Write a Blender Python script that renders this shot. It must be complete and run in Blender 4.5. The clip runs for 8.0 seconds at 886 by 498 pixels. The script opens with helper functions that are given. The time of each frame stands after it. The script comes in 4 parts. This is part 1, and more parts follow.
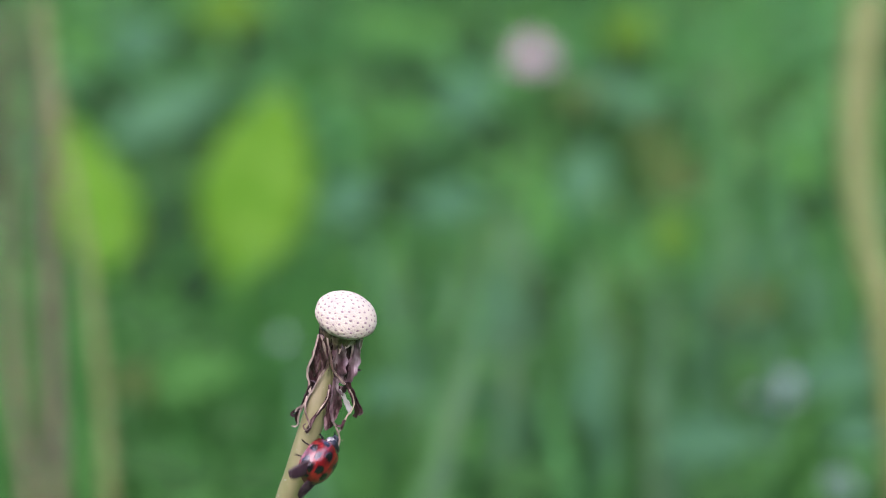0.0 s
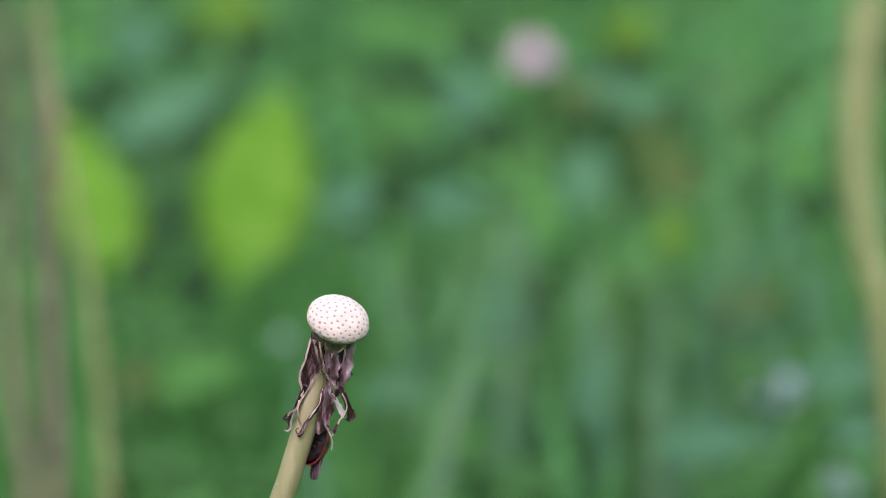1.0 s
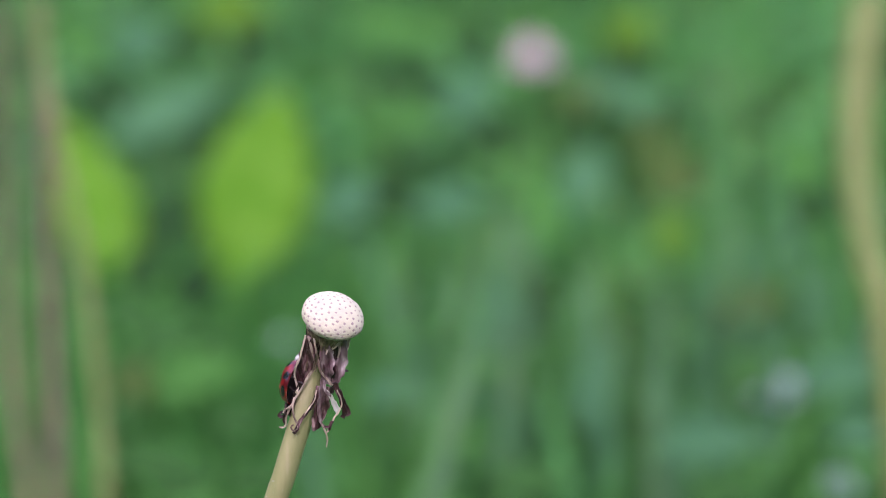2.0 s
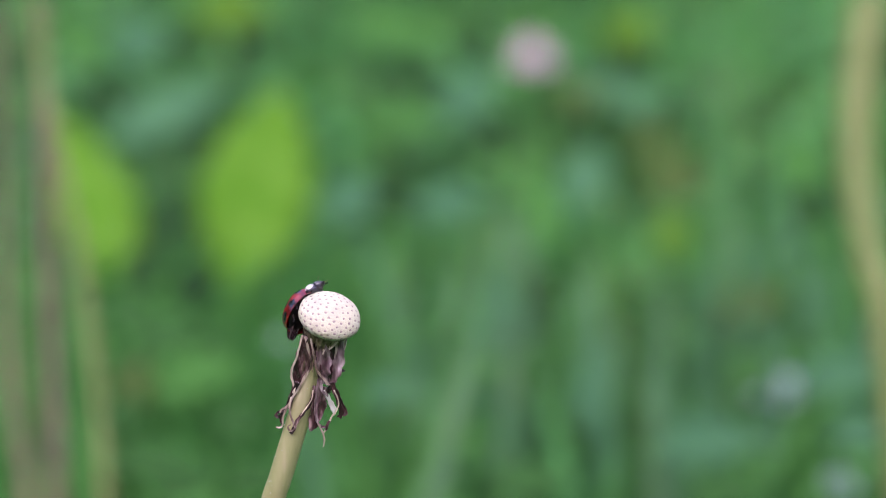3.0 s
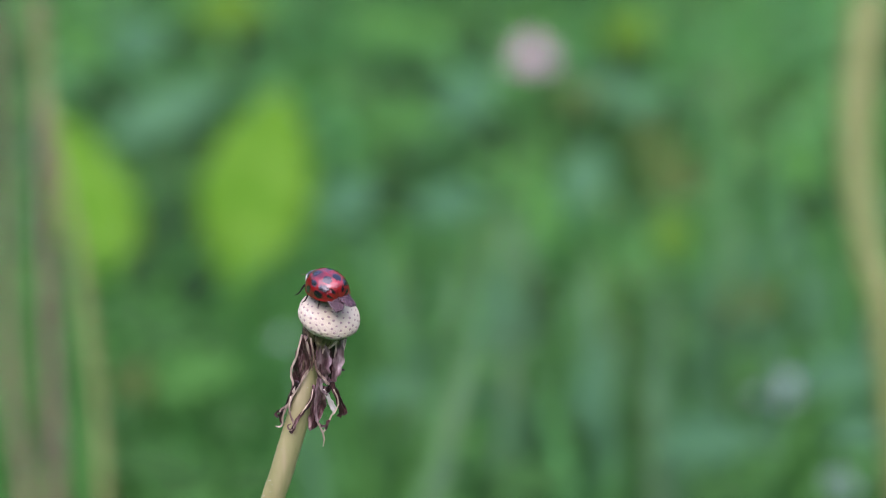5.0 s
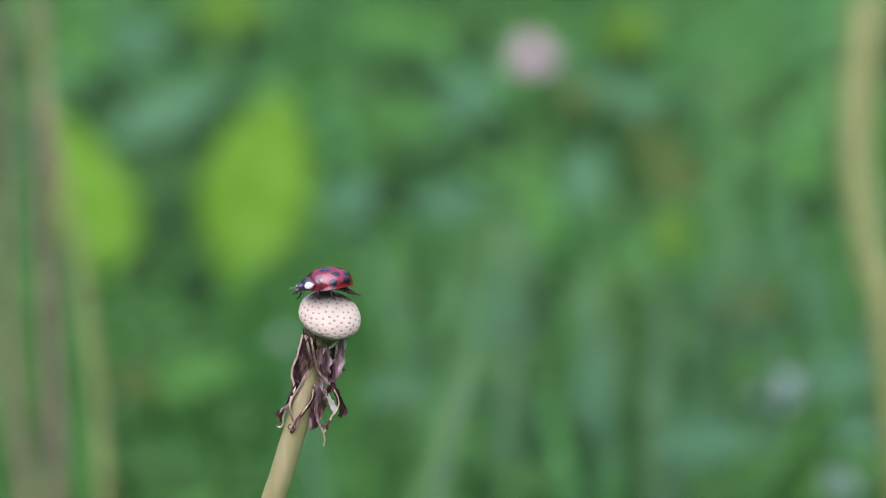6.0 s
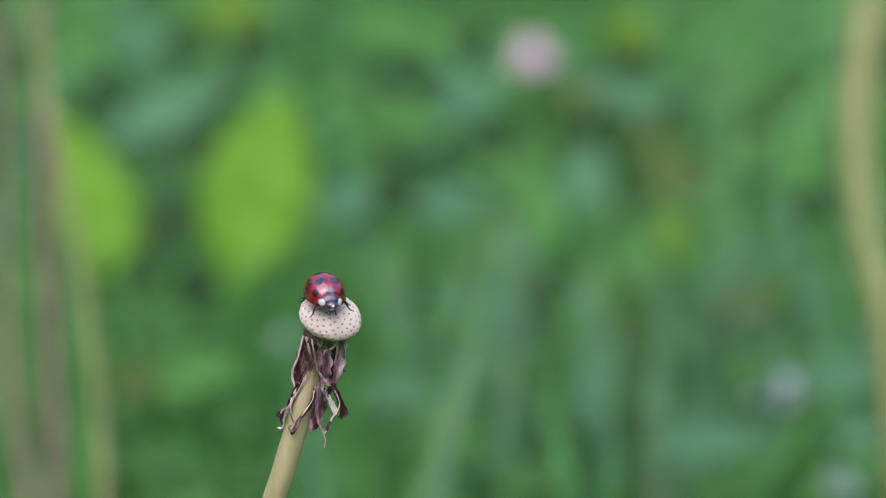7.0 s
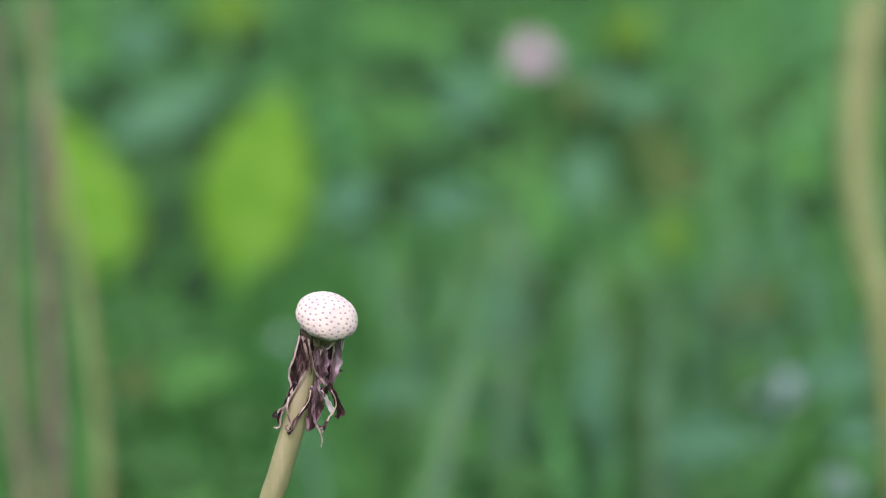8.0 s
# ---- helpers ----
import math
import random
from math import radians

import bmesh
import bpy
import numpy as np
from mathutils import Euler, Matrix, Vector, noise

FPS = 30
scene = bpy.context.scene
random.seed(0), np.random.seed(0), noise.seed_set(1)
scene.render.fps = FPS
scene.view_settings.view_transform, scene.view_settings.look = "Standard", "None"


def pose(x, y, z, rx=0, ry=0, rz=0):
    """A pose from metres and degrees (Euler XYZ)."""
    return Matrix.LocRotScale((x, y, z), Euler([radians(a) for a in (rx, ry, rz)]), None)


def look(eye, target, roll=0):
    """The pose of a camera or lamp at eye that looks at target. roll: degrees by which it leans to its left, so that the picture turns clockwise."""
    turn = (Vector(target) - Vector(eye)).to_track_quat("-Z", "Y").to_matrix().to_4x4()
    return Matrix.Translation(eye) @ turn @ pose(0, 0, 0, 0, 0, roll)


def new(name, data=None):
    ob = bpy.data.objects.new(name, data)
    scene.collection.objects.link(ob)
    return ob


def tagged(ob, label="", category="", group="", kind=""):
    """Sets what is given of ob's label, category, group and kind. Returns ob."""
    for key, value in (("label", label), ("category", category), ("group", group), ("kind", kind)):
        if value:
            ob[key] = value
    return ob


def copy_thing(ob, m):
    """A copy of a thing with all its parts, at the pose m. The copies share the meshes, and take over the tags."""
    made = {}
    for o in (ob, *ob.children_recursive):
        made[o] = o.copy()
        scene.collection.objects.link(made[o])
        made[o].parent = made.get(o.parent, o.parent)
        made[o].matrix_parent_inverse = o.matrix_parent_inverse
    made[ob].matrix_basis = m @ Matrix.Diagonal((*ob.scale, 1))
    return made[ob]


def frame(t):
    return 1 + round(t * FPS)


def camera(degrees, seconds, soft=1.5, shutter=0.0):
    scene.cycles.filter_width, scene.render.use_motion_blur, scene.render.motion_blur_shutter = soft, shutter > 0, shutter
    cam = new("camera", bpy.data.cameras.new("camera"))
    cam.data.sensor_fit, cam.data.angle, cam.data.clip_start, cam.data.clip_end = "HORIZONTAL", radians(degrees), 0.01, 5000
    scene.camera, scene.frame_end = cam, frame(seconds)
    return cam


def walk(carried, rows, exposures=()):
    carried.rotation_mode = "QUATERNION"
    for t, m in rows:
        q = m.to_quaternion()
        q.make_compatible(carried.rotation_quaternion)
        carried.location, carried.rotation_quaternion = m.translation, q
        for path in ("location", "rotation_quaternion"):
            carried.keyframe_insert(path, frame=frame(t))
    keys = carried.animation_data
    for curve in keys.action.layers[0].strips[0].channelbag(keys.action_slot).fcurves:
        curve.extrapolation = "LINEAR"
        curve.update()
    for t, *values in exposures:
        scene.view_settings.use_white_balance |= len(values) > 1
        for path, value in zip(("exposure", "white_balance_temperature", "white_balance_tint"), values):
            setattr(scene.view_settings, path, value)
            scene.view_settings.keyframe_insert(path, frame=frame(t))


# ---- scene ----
cam = camera(14, 8.0, soft=1.0, shutter=0.5)
cam.data.dof.use_dof = True
cam.data.dof.focus_distance = 0.5015
cam.data.dof.aperture_fstop = 13.5
EYE = (0.01605, -0.47811, 0.39663)
walk(cam, [(0, pose(*EYE, 74, 0, 0)), (8, pose(*EYE, 74, 0, 0))], [(0, 1.62, 6250, 38), (8, 1.62, 6250, 38)])

# ---- light ----
world = bpy.data.worlds.new("world")
scene.world = world
world.use_nodes = True
wn = world.node_tree.nodes
sky = wn.new("ShaderNodeTexSky")
sky.sky_type = "NISHITA"
sky.sun_disc = False
sky.sun_elevation, sky.sun_rotation = radians(55), radians(190)
sky.air_density, sky.dust_density, sky.ozone_density = 1.0, 2.0, 1.0
world.node_tree.links.new(sky.outputs[0], wn["Background"].inputs[0])
wn["Background"].inputs[1].default_value = 0.15

sun_data = bpy.data.lights.new("sun", "SUN")
sun_data.energy, sun_data.angle, sun_data.color = 1.6, radians(100), (1.0, 0.97, 0.94)
sun = new("sun", sun_data)
sun.matrix_world = look((-0.2, -1.2, 1.95), (0, 0, 0.2))

MM = 0.001


# ---- materials ----
def material(name, colours, scale=800.0, rough=0.5, bump=0.0, bump_scale=None, translucent=0.0,
             coat=0.0, spread=(0.35, 0.65), by_object=0.0, by_island=0.0, alpha=1.0, specular=0.5, fibre=1.0):
    """Two-scale mottled surface: colours blended by noise, with grain, relief and thin-leaf translucency."""
    m = bpy.data.materials.new(name)
    m.use_nodes = True
    n, l = m.node_tree.nodes, m.node_tree.links
    b = n["Principled BSDF"]
    co = n.new("ShaderNodeTexCoord")
    tex = n.new("ShaderNodeTexNoise")
    tex.inputs["Scale"].default_value, tex.inputs["Detail"].default_value = scale, 4.0
    where = co.outputs["Object"]
    if fibre != 1.0:
        squeeze = n.new("ShaderNodeMapping")
        squeeze.inputs["Scale"].default_value = (1, 1, fibre)
        l.new(where, squeeze.inputs["Vector"])
        where = squeeze.outputs["Vector"]
    l.new(where, tex.inputs["Vector"])
    fac = tex.outputs["Fac"]
    ramp = n.new("ShaderNodeValToRGB")
    while len(ramp.color_ramp.elements) < len(colours):
        ramp.color_ramp.elements.new(0.5)
    for i, c in enumerate(colours):
        e = ramp.color_ramp.elements[i]
        e.position = spread[0] + (spread[1] - spread[0]) * i / max(1, len(colours) - 1)
        e.color = (*c, 1)
    vary = by_object or by_island
    if vary:
        src = n.new("ShaderNodeObjectInfo") if by_object else n.new("ShaderNodeNewGeometry")
        rnd = src.outputs["Random"] if by_object else src.outputs["Random Per Island"]
        mixer = n.new("ShaderNodeMath")
        mixer.operation = "MULTIPLY_ADD"
        l.new(rnd, mixer.inputs[0])
        mixer.inputs[1].default_value = vary
        low = n.new("ShaderNodeMath")
        low.operation = "SUBTRACT"
        l.new(fac, low.inputs[0])
        low.inputs[1].default_value = vary / 2
        l.new(low.outputs[0], mixer.inputs[2])
        fac = mixer.outputs[0]
    l.new(fac, ramp.inputs["Fac"])
    l.new(ramp.outputs["Color"], b.inputs["Base Color"])
    b.inputs["Roughness"].default_value = rough
    b.inputs["Coat Weight"].default_value = coat
    b.inputs["Coat Roughness"].default_value = 0.10
    b.inputs["Specular IOR Level"].default_value = specular
    b.inputs["Alpha"].default_value = alpha
    if bump:
        fine = n.new("ShaderNodeTexNoise")
        fine.inputs["Scale"].default_value = bump_scale or scale * 4
        fine.inputs["Detail"].default_value = 3
        l.new(where, fine.inputs["Vector"])
        bp = n.new("ShaderNodeBump")
        bp.inputs["Strength"].default_value, bp.inputs["Distance"].default_value = bump, 1.0 / (bump_scale or scale * 4)
        l.new(fine.outputs["Fac"], bp.inputs["Height"])
        l.new(bp.outputs["Normal"], b.inputs["Normal"])
    if translucent:
        tr = n.new("ShaderNodeBsdfTranslucent")
        l.new(ramp.outputs["Color"], tr.inputs["Color"])
        mix = n.new("ShaderNodeMixShader")
        mix.inputs[0].default_value = translucent
        l.new(b.outputs[0], mix.inputs[1])
        l.new(tr.outputs[0], mix.inputs[2])
        l.new(mix.outputs[0], n["Material Output"].inputs["Surface"])
    return m


def wing_case_material():
    """Glossy red lacquer with black spots set out along the wing case (u: front to back, v: seam to rim)."""
    m = material("wing_case_red", [(0.07, 0.001, 0.003), (0.17, 0.004, 0.006), (0.27, 0.012, 0.010)], 520, rough=0.4, coat=1.0, bump=0.2, bump_scale=700, specular=0.15)
    n, l = m.node_tree.nodes, m.node_tree.links
    b = n["Principled BSDF"]
    red = b.inputs["Base Color"].links[0].from_socket
    b.inputs["Coat IOR"].default_value = 1.68
    b.inputs["Coat Roughness"].default_value = 0.16
    # the lacquer follows the faint unevenness of the shell
    l.new(b.inputs["Normal"].links[0].from_socket, b.inputs["Coat Normal"])
    uv = n.new("ShaderNodeUVMap")
    wob = n.new("ShaderNodeTexNoise")
    wob.inputs["Scale"].default_value = 5.5
    l.new(uv.outputs[0], wob.inputs["Vector"])
    off = n.new("ShaderNodeVectorMath")
    off.operation = "MULTIPLY_ADD"
    l.new(wob.outputs["Color"], off.inputs[0])
    off.inputs[1].default_value = (0.17, 0.24, 0)
    l.new(uv.outputs[0], off.inputs[2])
    nearest = None
    for u, v, r in ((0.13, 0.10, 0.055), (0.20, 0.62, 0.085), (0.36, 0.26, 0.095), (0.40, 0.88, 0.075), (0.47, 0.58, 0.085),
                    (0.63, 0.18, 0.085), (0.66, 0.82, 0.085), (0.71, 0.50, 0.09), (0.87, 0.34, 0.07), (0.88, 0.74, 0.06)):
        d = n.new("ShaderNodeVectorMath")
        d.operation = "SUBTRACT"
        l.new(off.outputs[0], d.inputs[0])
        d.inputs[1].default_value = (u + 0.085, v + 0.12, 0)
        s = n.new("ShaderNodeVectorMath")
        s.operation = "MULTIPLY"
        l.new(d.outputs[0], s.inputs[0])
        s.inputs[1].default_value = (1, 0.62, 0)
        ln = n.new("ShaderNodeVectorMath")
        ln.operation = "LENGTH"
        l.new(s.outputs[0], ln.inputs[0])
        q = n.new("ShaderNodeMath")
        q.operation = "DIVIDE"
        l.new(ln.outputs["Value"], q.inputs[0])
        q.inputs[1].default_value = r * 1.02
        if nearest is None:
            nearest = q.outputs[0]
        else:
            mn = n.new("ShaderNodeMath")
            mn.operation = "MINIMUM"
            l.new(nearest, mn.inputs[0])
            l.new(q.outputs[0], mn.inputs[1])
            nearest = mn.outputs[0]
    edge = n.new("ShaderNodeMapRange")
    edge.inputs["From Min"].default_value, edge.inputs["From Max"].default_value = 0.78, 1.2
    l.new(nearest, edge.inputs["Value"])
    mix = n.new("ShaderNodeMix")
    mix.data_type = "RGBA"
    l.new(edge.outputs["Result"], mix.inputs[0])
    mix.inputs[6].default_value = (0.005, 0.004, 0.006, 1)
    l.new(red, mix.inputs[7])
    l.new(mix.outputs[2], b.inputs["Base Color"])
    return m


CAP = material("pale_receptacle", [(0.41, 0.377, 0.295), (0.465, 0.442, 0.322), (0.503, 0.482, 0.345)], 420, rough=0.8, bump=0.5, bump_scale=4200, spread=(0.3, 0.7))
with_flesh = CAP.node_tree.nodes["Principled BSDF"].inputs
with_flesh["Subsurface Weight"].default_value = 0.35
with_flesh["Subsurface Radius"].default_value = (1.0, 0.8, 0.75)
with_flesh["Subsurface Scale"].default_value = 0.0012
SCAR = material("seed_scar_brown", [(0.245, 0.185, 0.178), (0.33, 0.265, 0.243)], 900, rough=0.8)
STEM = material("pale_green_stem", [(0.38, 0.39, 0.17), (0.48, 0.465, 0.23), (0.60, 0.53, 0.33)], 300, rough=0.42, bump=0.25, bump_scale=2600, translucent=0.3, fibre=0.12)
HAIR = material("stem_down", [(0.6, 0.6, 0.5), (0.7, 0.7, 0.62)], 900, rough=0.6)
NECK = material("ribbed_olive_neck", [(0.045, 0.022, 0.018), (0.15, 0.105, 0.062), (0.27, 0.22, 0.12)], 700, rough=0.6, bump=0.5, bump_scale=2600)
MAROON = material("withered_maroon_bract", [(0.012, 0.004, 0.006), (0.038, 0.012, 0.016), (0.1, 0.04, 0.047), (0.34, 0.22, 0.22)], 1100, rough=0.28, coat=0.45, specular=0.4, bump=0.7, bump_scale=2800, by_object=0.15, fibre=0.3, spread=(0.36, 0.72))
MAUVE = material("papery_mauve_bract", [(0.048, 0.019, 0.024), (0.16, 0.093, 0.103), (0.31, 0.22, 0.23), (0.6, 0.5, 0.5)], 900, rough=0.28, coat=0.45, specular=0.4, bump=0.6, bump_scale=2600, by_object=0.15, fibre=0.3, spread=(0.30, 0.68))
STRAW = material("dry_straw_bract", [(0.17, 0.11, 0.085), (0.5, 0.4, 0.32), (0.74, 0.63, 0.51)], 1000, rough=0.42, coat=0.1, bump=0.6, bump_scale=2600, by_object=0.2, fibre=0.25)
PITH = material("whitish_green_inner_bract", [(0.56, 0.55, 0.49), (0.78, 0.77, 0.71)], 400, rough=0.5, translucent=0.2)
SHELL = wing_case_material()
BLACK = material("black_chitin", [(0.010, 0.009, 0.014), (0.028, 0.024, 0.036)], 700, rough=0.3, coat=0.55, bump=0.15, bump_scale=7000)
BELLY = material("dark_belly", [(0.006, 0.005, 0.007), (0.022, 0.012, 0.013)], 600, rough=0.4, coat=0.1, specular=0.25, bump=0.2, bump_scale=5000)
for m in (BLACK,):
    m.node_tree.nodes["Principled BSDF"].inputs["Coat IOR"].default_value = 1.5
    m.node_tree.nodes["Principled BSDF"].inputs["Coat Roughness"].default_value = 0.3
IVORY = material("ivory_patch", [(0.46, 0.43, 0.4), (0.56, 0.53, 0.5)], 900, rough=0.4, coat=0.3)
LEG = material("dark_brown_leg", [(0.007, 0.005, 0.006), (0.024, 0.014, 0.012)], 900, rough=0.55, specular=0.2)
FEELER = material("amber_feeler", [(0.26, 0.16, 0.10), (0.42, 0.28, 0.18)], 900, rough=0.5)
WING = material("smoky_wing_membrane", [(0.04, 0.021, 0.028), (0.09, 0.055, 0.062)], 600, rough=0.4, specular=0.2, alpha=0.78, bump=0.4, bump_scale=3000)
VEIN = material("wing_vein", [(0.04, 0.025, 0.025), (0.09, 0.06, 0.055)], 900, rough=0.4)
SOIL = material("soil_litter", [(0.026, 0.052, 0.016), (0.042, 0.11, 0.03), (0.06, 0.17, 0.05)], 60, rough=0.95, bump=0.8, bump_scale=220)
GRASS = material("grass_blades", [(0.048, 0.205, 0.045), (0.08, 0.305, 0.066), (0.13, 0.395, 0.085)], 14, specular=0.2, rough=0.45, translucent=0.35, by_island=0.4, bump=0.2, bump_scale=900)
HERB = material("herb_leaf", [(0.016, 0.088, 0.022), (0.066, 0.275, 0.072), (0.128, 0.41, 0.13)], 45, specular=0.15, rough=0.45, translucent=0.3, by_object=0.35, bump=0.4, bump_scale=420)
LIME = material("young_lime_leaf", [(0.082, 0.265, 0.012), (0.145, 0.35, 0.034)], 60, rough=0.6, translucent=0.5, bump=0.3, bump_scale=500, specular=0.06)
DRY = material("dry_stalk", [(0.062, 0.053, 0.021), (0.09, 0.074, 0.031), (0.115, 0.094, 0.042)], 90, rough=0.6, bump=0.4, bump_scale=900, by_object=0.2)
BROWNED = material("browned_stalk", [(0.056, 0.042, 0.018), (0.087, 0.064, 0.028)], 90, rough=0.6, bump=0.4, bump_scale=900)
# bluish tint: the sky's reflection on leaves, put into the base colour
SKYSHEEN = material("green_leaf_with_painted_sky_sheen", [(0.042, 0.14, 0.06), (0.06, 0.176, 0.075)], 60, rough=0.65, translucent=0.25, bump=0.3, bump_scale=500, by_object=0.3, specular=0.08)
BRIGHT = material("fresh_green_leaf", [(0.039, 0.155, 0.027), (0.055, 0.195, 0.036)], 60, rough=0.65, translucent=0.3, bump=0.3, bump_scale=500, by_object=0.3, specular=0.08)
# darkened green: the shade low in the grass is put into the base colour
HALFSHADE = material("leaf_with_painted_half_shade", [(0.02, 0.08, 0.016), (0.03, 0.11, 0.024)], 60, rough=0.65, translucent=0.2, bump=0.3, bump_scale=500, by_object=0.3, specular=0.08)
# near-black green: the deep shade of meadow gaps, put into the leaf colour
GAPSHADE = material("leaf_with_painted_gap_shade", [(0.007, 0.034, 0.007), (0.014, 0.055, 0.012)], 60, rough=0.65, translucent=0.15, bump=0.3, bump_scale=500, by_object=0.3, specular=0.08)
YOUNG = material("yellow_green_leaf", [(0.07, 0.185, 0.012), (0.1, 0.23, 0.02)], 60, rough=0.65, translucent=0.4, bump=0.3, bump_scale=500, specular=0.08)
OLIVE = material("withered_olive_leaf", [(0.034, 0.075, 0.014), (0.055, 0.095, 0.022)], 60, rough=0.65, translucent=0.1, bump=0.4, bump_scale=500, specular=0.08)
PALEBLADE = material("pale_grass_blade", [(0.065, 0.165, 0.066), (0.095, 0.2, 0.09)], 60, rough=0.65, translucent=0.2, bump=0.4, bump_scale=500, specular=0.08)
STREAK = material("mixed_grass_blades", [(0.042, 0.155, 0.033), (0.058, 0.22, 0.05), (0.068, 0.23, 0.1)], 14, specular=0.15, rough=0.5, translucent=0.3, by_island=0.9, bump=0.2, bump_scale=900)
STRAWGREEN = material("straw_green_stalk", [(0.105, 0.15, 0.04), (0.15, 0.185, 0.06)], 90, rough=0.55, bump=0.3, bump_scale=900, specular=0.2)
PETAL = material("pinkish_petal", [(0.8, 0.5, 0.66), (0.9, 0.7, 0.82)], 300, rough=0.5, translucent=0.3)
PALE = material("bluish_white_petal", [(0.45, 0.62, 0.57), (0.62, 0.78, 0.73)], 300, rough=0.5, translucent=0.3)


# ---- building helpers ----
def part(name, bm, mat, parent=None, label="", smooth=True):
    me = bpy.data.meshes.new(name)
    bm.normal_update()
    bm.to_mesh(me)
    bm.free()
    me.materials.append(mat)
    if smooth:
        me.polygons.foreach_set("use_smooth", [True] * len(me.polygons))
    ob = new(name, me)
    if parent:
        ob.parent = parent
    return tagged(ob, label) if label else ob


def spline(points, steps):
    """Catmull-Rom through points, as vectors."""
    p = [Vector(q) for q in points]
    p = [2 * p[0] - p[1], *p, 2 * p[-1] - p[-2]]
    out = []
    for i in range(1, len(p) - 2):
        for k in range(steps):
            t = k / steps
            a, b, c, d = p[i - 1:i + 3]
            out.append(0.5 * (2 * b + (c - a) * t + (2 * a - 5 * b + 4 * c - d) * t * t + (3 * b - a - 3 * c + d) * t ** 3))
    return out + [p[-2]]


def tube(bm, pts, radii, sides=8, flat=1.0, up=(0, 0, 1), twist=0.0):
    """Sweeps an oval along pts; flat squeezes it into a strap. Ends are closed."""
    pts = [Vector(q) for q in pts]
    rings, n = [], len(pts)
    side = None
    for i, q in enumerate(pts):
        t = (pts[min(i + 1, n - 1)] - pts[max(i - 1, 0)]).normalized()
        ref = side if side is not None else t.cross(Vector(up))
        if ref.length < 1e-6:
            ref = t.cross(Vector((1, 0, 0)))
        side = (ref - t * ref.dot(t)).normalized()
        over = t.cross(side)
        r = radii[i] if hasattr(radii, "__len__") else radii
        a = twist * i / max(1, n - 1)
        s2, o2 = side * math.cos(a) + over * math.sin(a), over * math.cos(a) - side * math.sin(a)
        rings.append([bm.verts.new(q + s2 * math.cos(w) * r + o2 * math.sin(w) * r * flat)
                      for w in (2 * math.pi * k / sides for k in range(sides))])
    for a, b in zip(rings, rings[1:]):
        for k in range(sides):
            bm.faces.new((a[k], a[(k + 1) % sides], b[(k + 1) % sides], b[k]))
    bm.faces.new(rings[0][::-1])
    bm.faces.new(rings[-1])
    return bm


def ball(bm, centre, size, turn=None, seg=20, rings=12):
    m = Matrix.Translation(centre) @ (turn or Matrix.Identity(4)) @ Matrix.Diagonal((*size, 1))
    bmesh.ops.create_uvsphere(bm, u_segments=seg, v_segments=rings, radius=1, matrix=m)
    return bm


def scaled(points):
    return [Vector(p) * MM for p in points]


# ---- ground ----
def ground_height(x, y):
    return 0.012 * noise.noise(Vector((x * 2.2, y * 2.2, 0.3))) + 0.004 * noise.noise(Vector((x * 11, y * 11, 2)))


bm = bmesh.new()
xs = [-2500, -400, -60, -10, -3] + [i * 0.06 for i in range(-30, 31)] + [3, 10, 60, 400, 2500]
ys = [-2500, -400, -60, -10, -3] + [i * 0.06 for i in range(-14, 60)] + [6, 12, 60, 400, 2500]
grid = [[bm.verts.new((x, y, ground_height(x, y) if abs(x) < 2 and -1 < y < 4 else 0)) for x in xs] for y in ys]
for a, b in zip(grid, grid[1:]):
    for i in range(len(xs) - 1):
        bm.faces.new((a[i], a[i + 1], b[i + 1], b[i]))
tagged(part("ground", bm, SOIL), "dark mossy meadow soil with plant litter", "ground", kind="structure")


# ---- the seedless dandelion ----
BASE = Vector((-0.047, 0.016, 0.0))
CAP_AT = Vector((0, 0, 0.25)) - BASE
AXIS = Vector((0.245, -0.42, 0.885)).normalized()
CAP_TURN = AXIS.to_track_quat("Z", "Y").to_matrix().to_4x4()
SPINE = [(0, 0, 0), (7, -4, 70), (17.5, -8, 140), (36.3, -12.4, 213), (40.0, -13.2, 226.0), (43.4, -13.8, 237.5), (45.4, -14.4, 244.2), (46.6, -15.4, 248.2)]
TILT = Matrix.Rotation(radians(-16), 3, "X")
DANDELION = tagged(new("dandelion"), "seedless dandelion head with pale dimpled receptacle on green stem", "flower")
DANDELION.location = BASE


